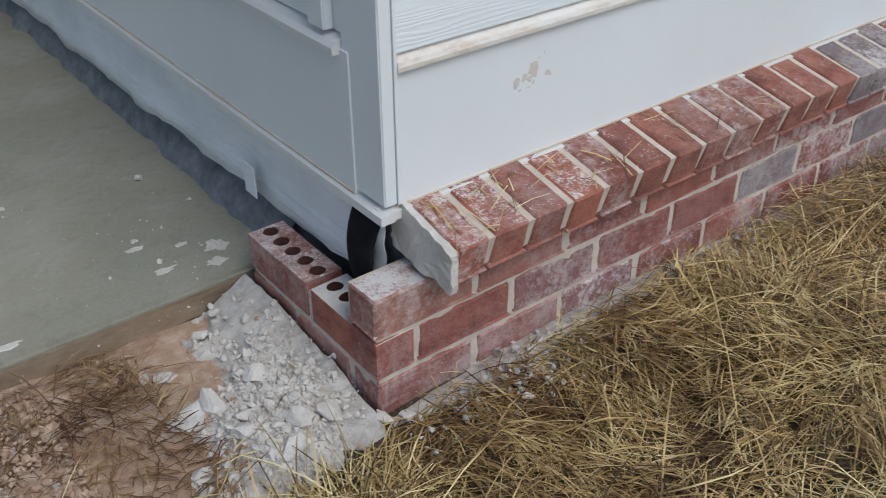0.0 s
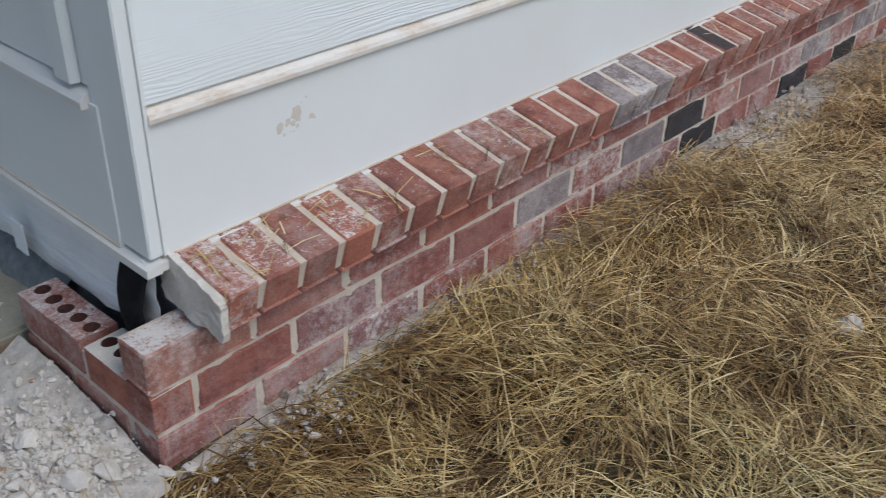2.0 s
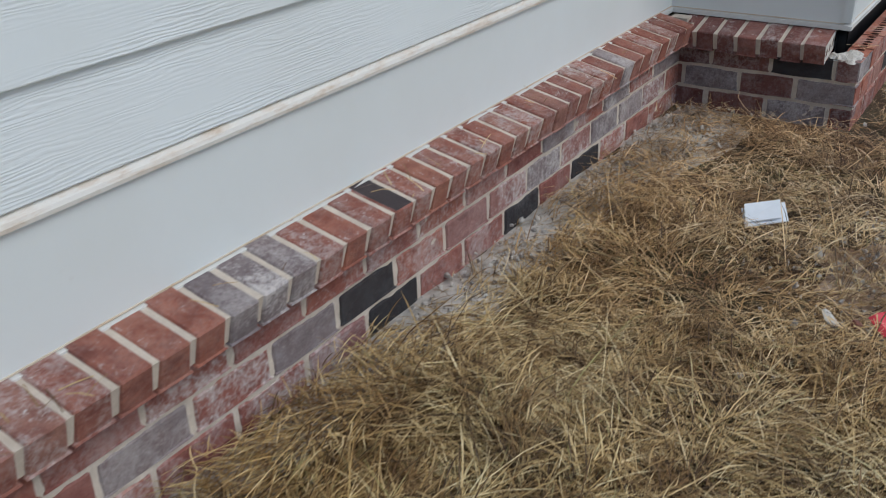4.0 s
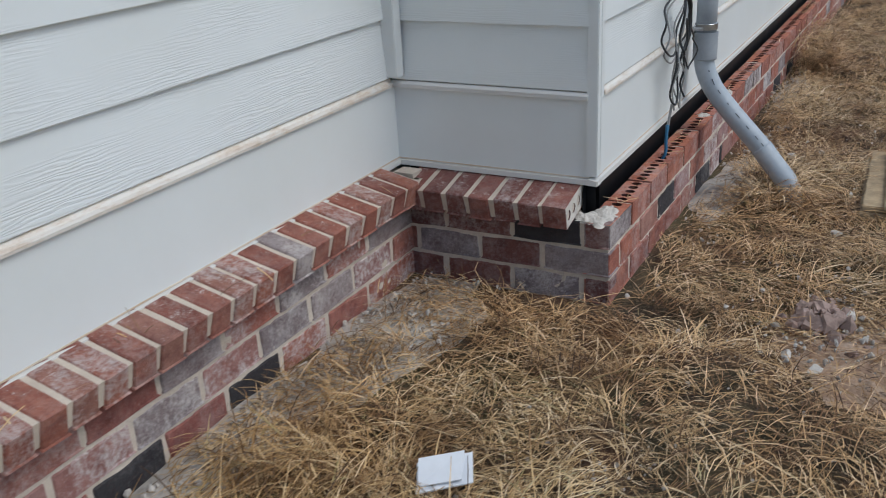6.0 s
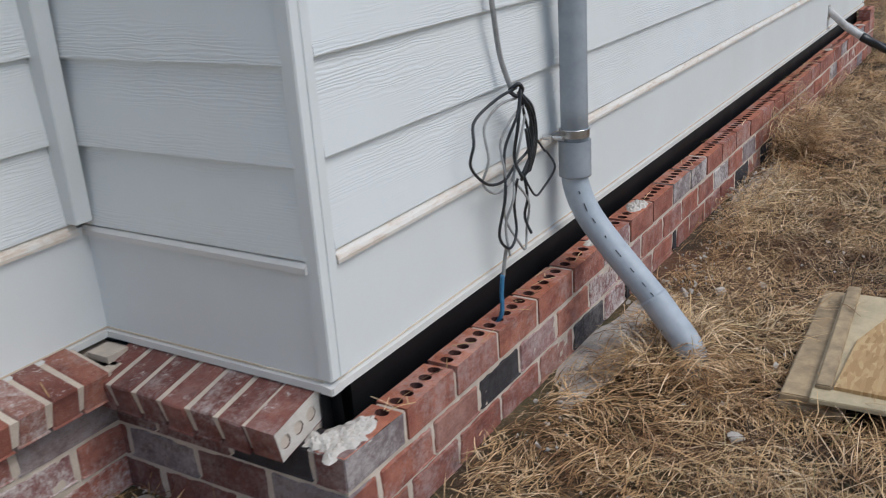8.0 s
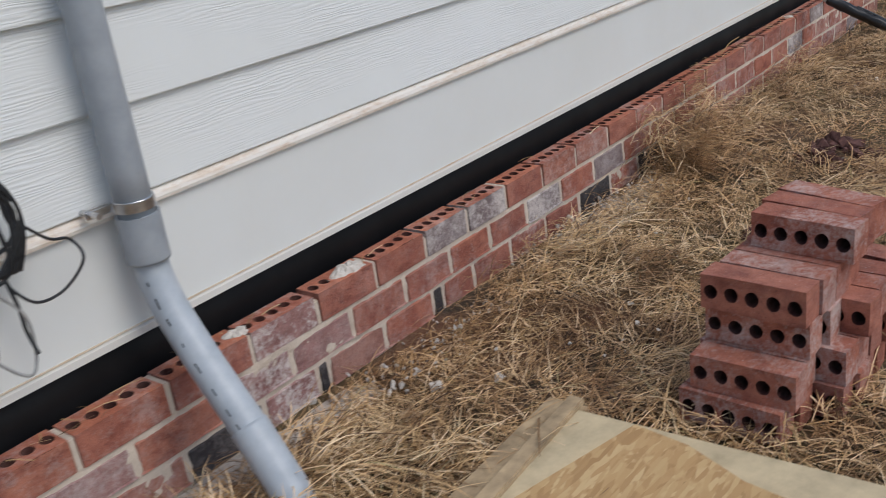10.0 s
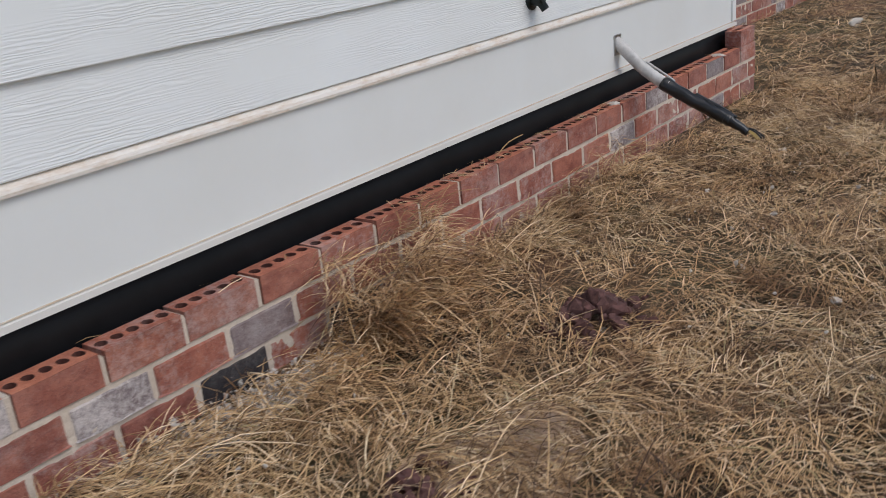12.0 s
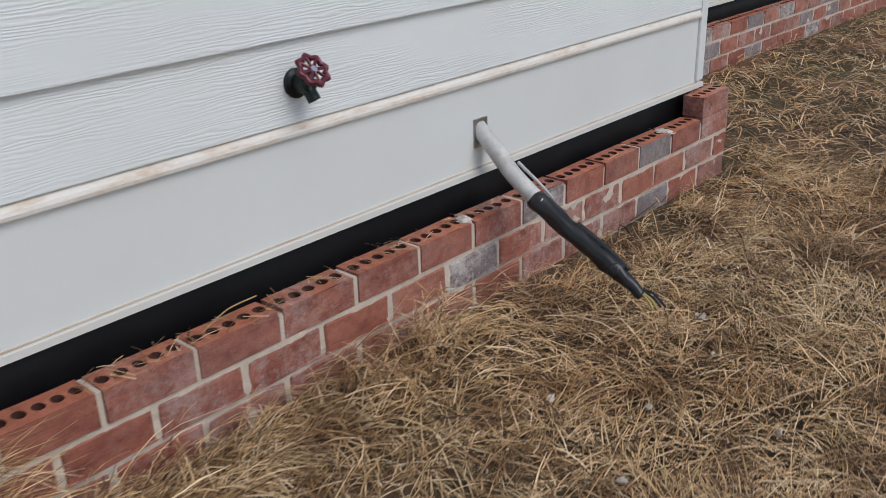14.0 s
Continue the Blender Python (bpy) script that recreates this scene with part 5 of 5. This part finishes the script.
for k in range(-1, 42):
    (k0, x0), (k1, x1) = next((a, b) for a, b in zip(KNOTS, KNOTS[1:]) if a[0] <= k < b[0])
    step = (x1 - x0) / (k1 - k0)
    xa = x0 + step * (k - k0)
    mat, lab = (BLACK_TOP, "red brick with a black glazed top") if k == 18 else (GREY, "grey flashed brick") if k in (12, 13, 14, 34) else (DUSTED, "red brick dusted with mortar") if k in (-1, 0, 2) else (CAPPED, "")
    rowlock(fbed, on_front, xa + step / 2, step - 0.0135, mat, lab)
rowlock_bed(fbed, on_front, 0.114, 3.42)
cap = [(0.061, 0.247), (0.062, 0.318), (0.055, 0.322), (-0.07, 0.352), (-0.09, 0.34), (-0.09, 0.262), (0.01, 0.252)]
capm = prism(on_front, 0.1, 0.1125, cap)
bmesh.ops.triangulate(capm, faces=capm.faces[:])
for _ in range(3):
    bmesh.ops.subdivide_edges(capm, edges=[e for e in capm.edges if e.calc_length() > 0.012], cuts=1)
bmesh.ops.triangulate(capm, faces=capm.faces[:])
for vert in capm.verts:
    vert.co += 0.0045 * noise.noise_vector(vert.co * 55) + Vector((-0.003, 0, 0)) * abs(noise.noise(vert.co * 25))
part("mortar_cap", capm, WHITE_MORTAR, fbed, "rough grey mortar on the cut end")

rbed = bed("wall_return_brick", on_return, -0.06, 0.599, REC, "red brick return wall with buff mortar joints")
course(rbed, on_return, Z3, [-0.06, 0.117, 0.323, 0.53, 0.611], dark=(0.42,), some_grey=0, common=SHADED_CLAY)
course(rbed, on_return, Z2, [-0.06, 0.02, 0.222, 0.411, 0.611], grey=(0.1, 0.5), some_grey=0, common=SHADED_CLAY)
course(rbed, on_return, Z1, [-0.06, 0.11, 0.32, 0.53, 0.611], grey=(0.42,), some_grey=0, common=SHADED_CLAY)
course(rbed, on_return, Z0, [-0.06, 0.02, 0.222, 0.411, 0.605])
RK = [-0.008, 0.066, 0.137, 0.209, 0.284, 0.356, 0.43, 0.505]
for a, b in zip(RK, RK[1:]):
    rowlock(rbed, on_return, (a + b) / 2, b - a - 0.0135, SHADED_CAP, "", 0.018, b == RK[-1])
rowlock_bed(rbed, on_return, 0.0, 0.498, 0.018)
part("mortar_joint", wbox(lambda u, v, z: (u, v, z), 3.402, 3.53, -0.056, 0.1, 0.25, 0.312, bevel=0.012), MORTAR, rbed, "mortar at the inner corner")
part("mortar_joint", wbox(lambda u, v, z: (u, v, z), 3.425, 3.508, -0.035, 0.057, 0.285, 0.327, bevel=0.015), MORTAR, rbed)


def heap(name, parent, cx, cy, z, rx, ry, h, seed, label=""):
    """A flat ragged dab of mortar on a brick's top."""
    bm = bmesh.new()
    prev = None
    for r in range(13):
        f = r / 12
        row = []
        for s in range(40):
            t = 2 * math.pi * s / 40
            rag = 1 + 0.5 * noise.noise(Vector((math.cos(t) * 1.6, math.sin(t) * 1.6, seed))) + 0.2 * noise.noise(Vector((math.cos(t) * 5, math.sin(t) * 5, seed)))
            x, y = cx + rx * f * rag * math.cos(t), cy + ry * f * rag * math.sin(t)
            bump = 0.8 + 0.7 * noise.noise(Vector((x * 60, y * 60, seed))) + 0.5 * noise.noise(Vector((x * 170, y * 170, seed)))
            row.append(bm.verts.new((x, y, z - 0.004 * f ** 6 + max(0.2 * h, h * (1 - f ** 3) * bump))))
        if prev:
            for s in range(40):
                bm.faces.new((prev[s], prev[(s + 1) % 40], row[(s + 1) % 40], row[s]))
        else:
            bm.faces.new(row)
        prev = row
    return part(name, bm, WHITE_MORTAR, parent, label)


for k, (x, y, rx, ry) in enumerate([(-0.124, 0.534, 0.03, 0.014), (-0.426, 0.484, 0.035, 0.016), (-0.137, 0.638, 0.03, 0.012), (-0.005, 0.555, 0.03, 0.035), (-0.06, 0.6, 0.018, 0.012), (-0.03, 0.5, 0.03, 0.02)]):
    tagged(heap("mortar_smear", None, x, y, 0.0655, rx, ry, 0.0016, 140.0 + k), "thin white mortar smear on the slab", "mortar", kind="stuff")
heap("mortar_lump", rbed, 3.495, -0.56, 0.243, 0.062, 0.05, 0.011, 31.0, "crumbly white mortar")
heap("mortar_lump", rbed, 3.545, -0.56, 0.243, 0.05, 0.035, 0.009, 33.0)
heap("mortar_lump", rbed, 3.475, -0.53, 0.248, 0.03, 0.03, 0.012, 36.0)

lbed = bed("wall_long_brick", on_long, 3.456, 9.294, REC, "long red brick skirt wall with open-cored top course", top=0.174)
J = [3.444, 3.64, 3.828, 4.015, 4.215, 4.42, 4.629, 4.825, 5.02, 5.211, 5.39, 5.571, 5.76, 5.955, 6.16, 6.359, 6.56, 6.742, 6.924, 7.122, 7.327, 7.533, 7.735]
J += [7.735 + (9.30 - 7.735) / 8 * k for k in range(1, 9)]
K = [3.444] + [(a + b) / 2 for a, b in zip(J, J[1:])] + [9.30]
head_joints(lbed, on_long, Z3, J[1:-1])
course(lbed, on_long, Z3, J, True, grey=(3.5, 5.3, 5.48, 8.25, 8.75), some_grey=0.0, limed=(4.7,))
course(lbed, on_long, Z2, K, dark=(4.02,), grey=(5.76, 6.15, 7.97), some_grey=0.0, limed=(4.3, 4.55, 4.75))
course(lbed, on_long, Z1, sorted(J + [4.79, 5.255]), dark=(4.52, 4.81, 5.23, 6.06, 6.46), grey=(8.9,), some_grey=0.0, limed=(4.7,))
course(lbed, on_long, Z0, K)
for k, u in enumerate(J[1:-1]):
    if random.random() < 0.1:
        heap("mortar_smear", lbed, u + random.uniform(-0.012, 0.012), RETURN_Y + 0.034, 0.2425, random.uniform(0.012, 0.03), 0.03, 0.006, 50.0 + k)
heap("mortar_smear", lbed, 4.965, RETURN_Y + 0.03, 0.243, 0.05, 0.03, 0.014, 71.0, "white mortar dab")

ebed = bed("wall_end_brick", on_end, -0.6, 0.2, REC, "brick end wall turning the far corner", top=0.236)
for z, js in ((Z3, [-0.53, -0.33, -0.13, 0.15]), (Z2, [-0.605, -0.43, -0.23, -0.03, 0.15]), (Z1, [-0.53, -0.33, -0.13, 0.15])):
    course(ebed, on_end, z, js)
ob = lay(None, HOLED, pose(9.205, -0.565, Z3 + 0.037, 0, 0, 1.5))
ob.name = "loose_brick"
tagged(ob, "single loose cored brick standing on the wall's end", "brick")

cbed = bed("wall_far_brick", on_far, 9.3, 15.5, REC, "red brick skirt wall set back from the corner", top=0.174)
CJ = [9.28 + 0.2 * k for k in range(24)]
CK = [9.28] + [9.38 + 0.2 * k for k in range(23)]
head_joints(cbed, on_far, Z3, CJ[1:-1])
course(cbed, on_far, Z3, CJ, True, some_grey=0.25)
course(cbed, on_far, Z2, CK, dark=(10.25,), some_grey=0.25)
course(cbed, on_far, Z1, CJ, some_grey=0.2)
course(cbed, on_far, Z0, CK)


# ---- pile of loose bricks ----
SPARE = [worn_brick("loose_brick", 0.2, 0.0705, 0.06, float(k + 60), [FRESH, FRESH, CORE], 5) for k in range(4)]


def spare(x, y, z, turn=0.0, tip=0.0, facing=-90):
    """A brick on edge, its cores facing along -x, with the base at z."""
    ob = new("loose_brick", random.choice(SPARE))
    ob.matrix_basis = pose(x, y, z + 0.0355, 0, 0, turn) @ pose(0, 0, 0, 0, tip, 0) @ pose(0, 0, 0, 90, 0, facing)
    tagged(ob, "unused red cored brick lying in a stepped pile", "brick", "pile of loose bricks")


random.seed(21)
G = 0.03
for tier, (xa, count, yc) in enumerate([(5.045, 7, -1.47), (5.06, 6, -1.478), (5.13, 5, -1.492), (5.115, 4, -1.485), (5.262, 3, -1.52)]):
    for k in range(count):
        shift = -0.055 if tier < 3 and k >= 2 else 0.0
        turn = -7 - 4 * k if tier == 4 else random.uniform(-3, 3) - 2
        spare(xa + 0.064 * k, yc + random.uniform(-0.008, 0.008) - 0.004 * k + shift, G + 0.0715 * tier, turn)
spare(5.462, -1.60, G + 0.0715 * 2, -12)


# ---- stray stalks on the brick tops ----
def strays(spots, count, seed, label):
    rng = random.Random(seed)
    bm = bmesh.new()
    for _ in range(count):
        x0, x1, y0, y1, z0, z1 = rng.choice(spots)
        f = rng.random()
        x, y, z = rng.uniform(x0, x1), y0 + (y1 - y0) * f, z0 + (z1 - z0) * f + 0.002
        a, L, w = rng.uniform(0, 6.28), rng.uniform(0.02, 0.075), rng.uniform(0.0006, 0.0012)
        slope = (z1 - z0) / (y1 - y0) * math.sin(a)
        c, s = math.cos(a), math.sin(a)
        lift = rng.uniform(0.0, 0.008)
        p = [Vector((x - c * L / 2, y - s * L / 2, z - slope * L / 2)), Vector((x, y, z + lift)), Vector((x + c * L / 2, y + s * L / 2, z + slope * L / 2 + lift))]
        n = Vector((-s, c, 0.3)) * w
        v = [bm.verts.new(q + k * n) for q in p for k in (-1, 1)]
        bm.faces.new((v[0], v[1], v[3], v[2])), bm.faces.new((v[2], v[3], v[5], v[4]))
    tagged(part("straw", bm, STRAW), label, "straw", kind="stuff")


strays([(0.12, 0.9, -0.05, 0.05, 0.319, 0.342), (0.12, 0.5, -0.05, 0.05, 0.319, 0.342), (0.9, 3.3, -0.05, 0.05, 0.319, 0.342)], 90, 5, "stray straw bits on the sloped brick cap")
strays([(3.6, 9.2, -0.6, -0.54, 0.2445, 0.2446), (6.9, 7.8, -0.6, -0.54, 0.2445, 0.2446)], 170, 6, "stray straw bits on the open brick tops")
stalk = part("straw_stalk", tube([(7.16, -0.57, 0.246), (7.2, -0.58, 0.272), (7.225, -0.588, 0.284), (7.275, -0.6, 0.292)], 0.0016, 5), STRAW)
tagged(stalk, "single bent straw stalk leaning on the brick top", "straw")
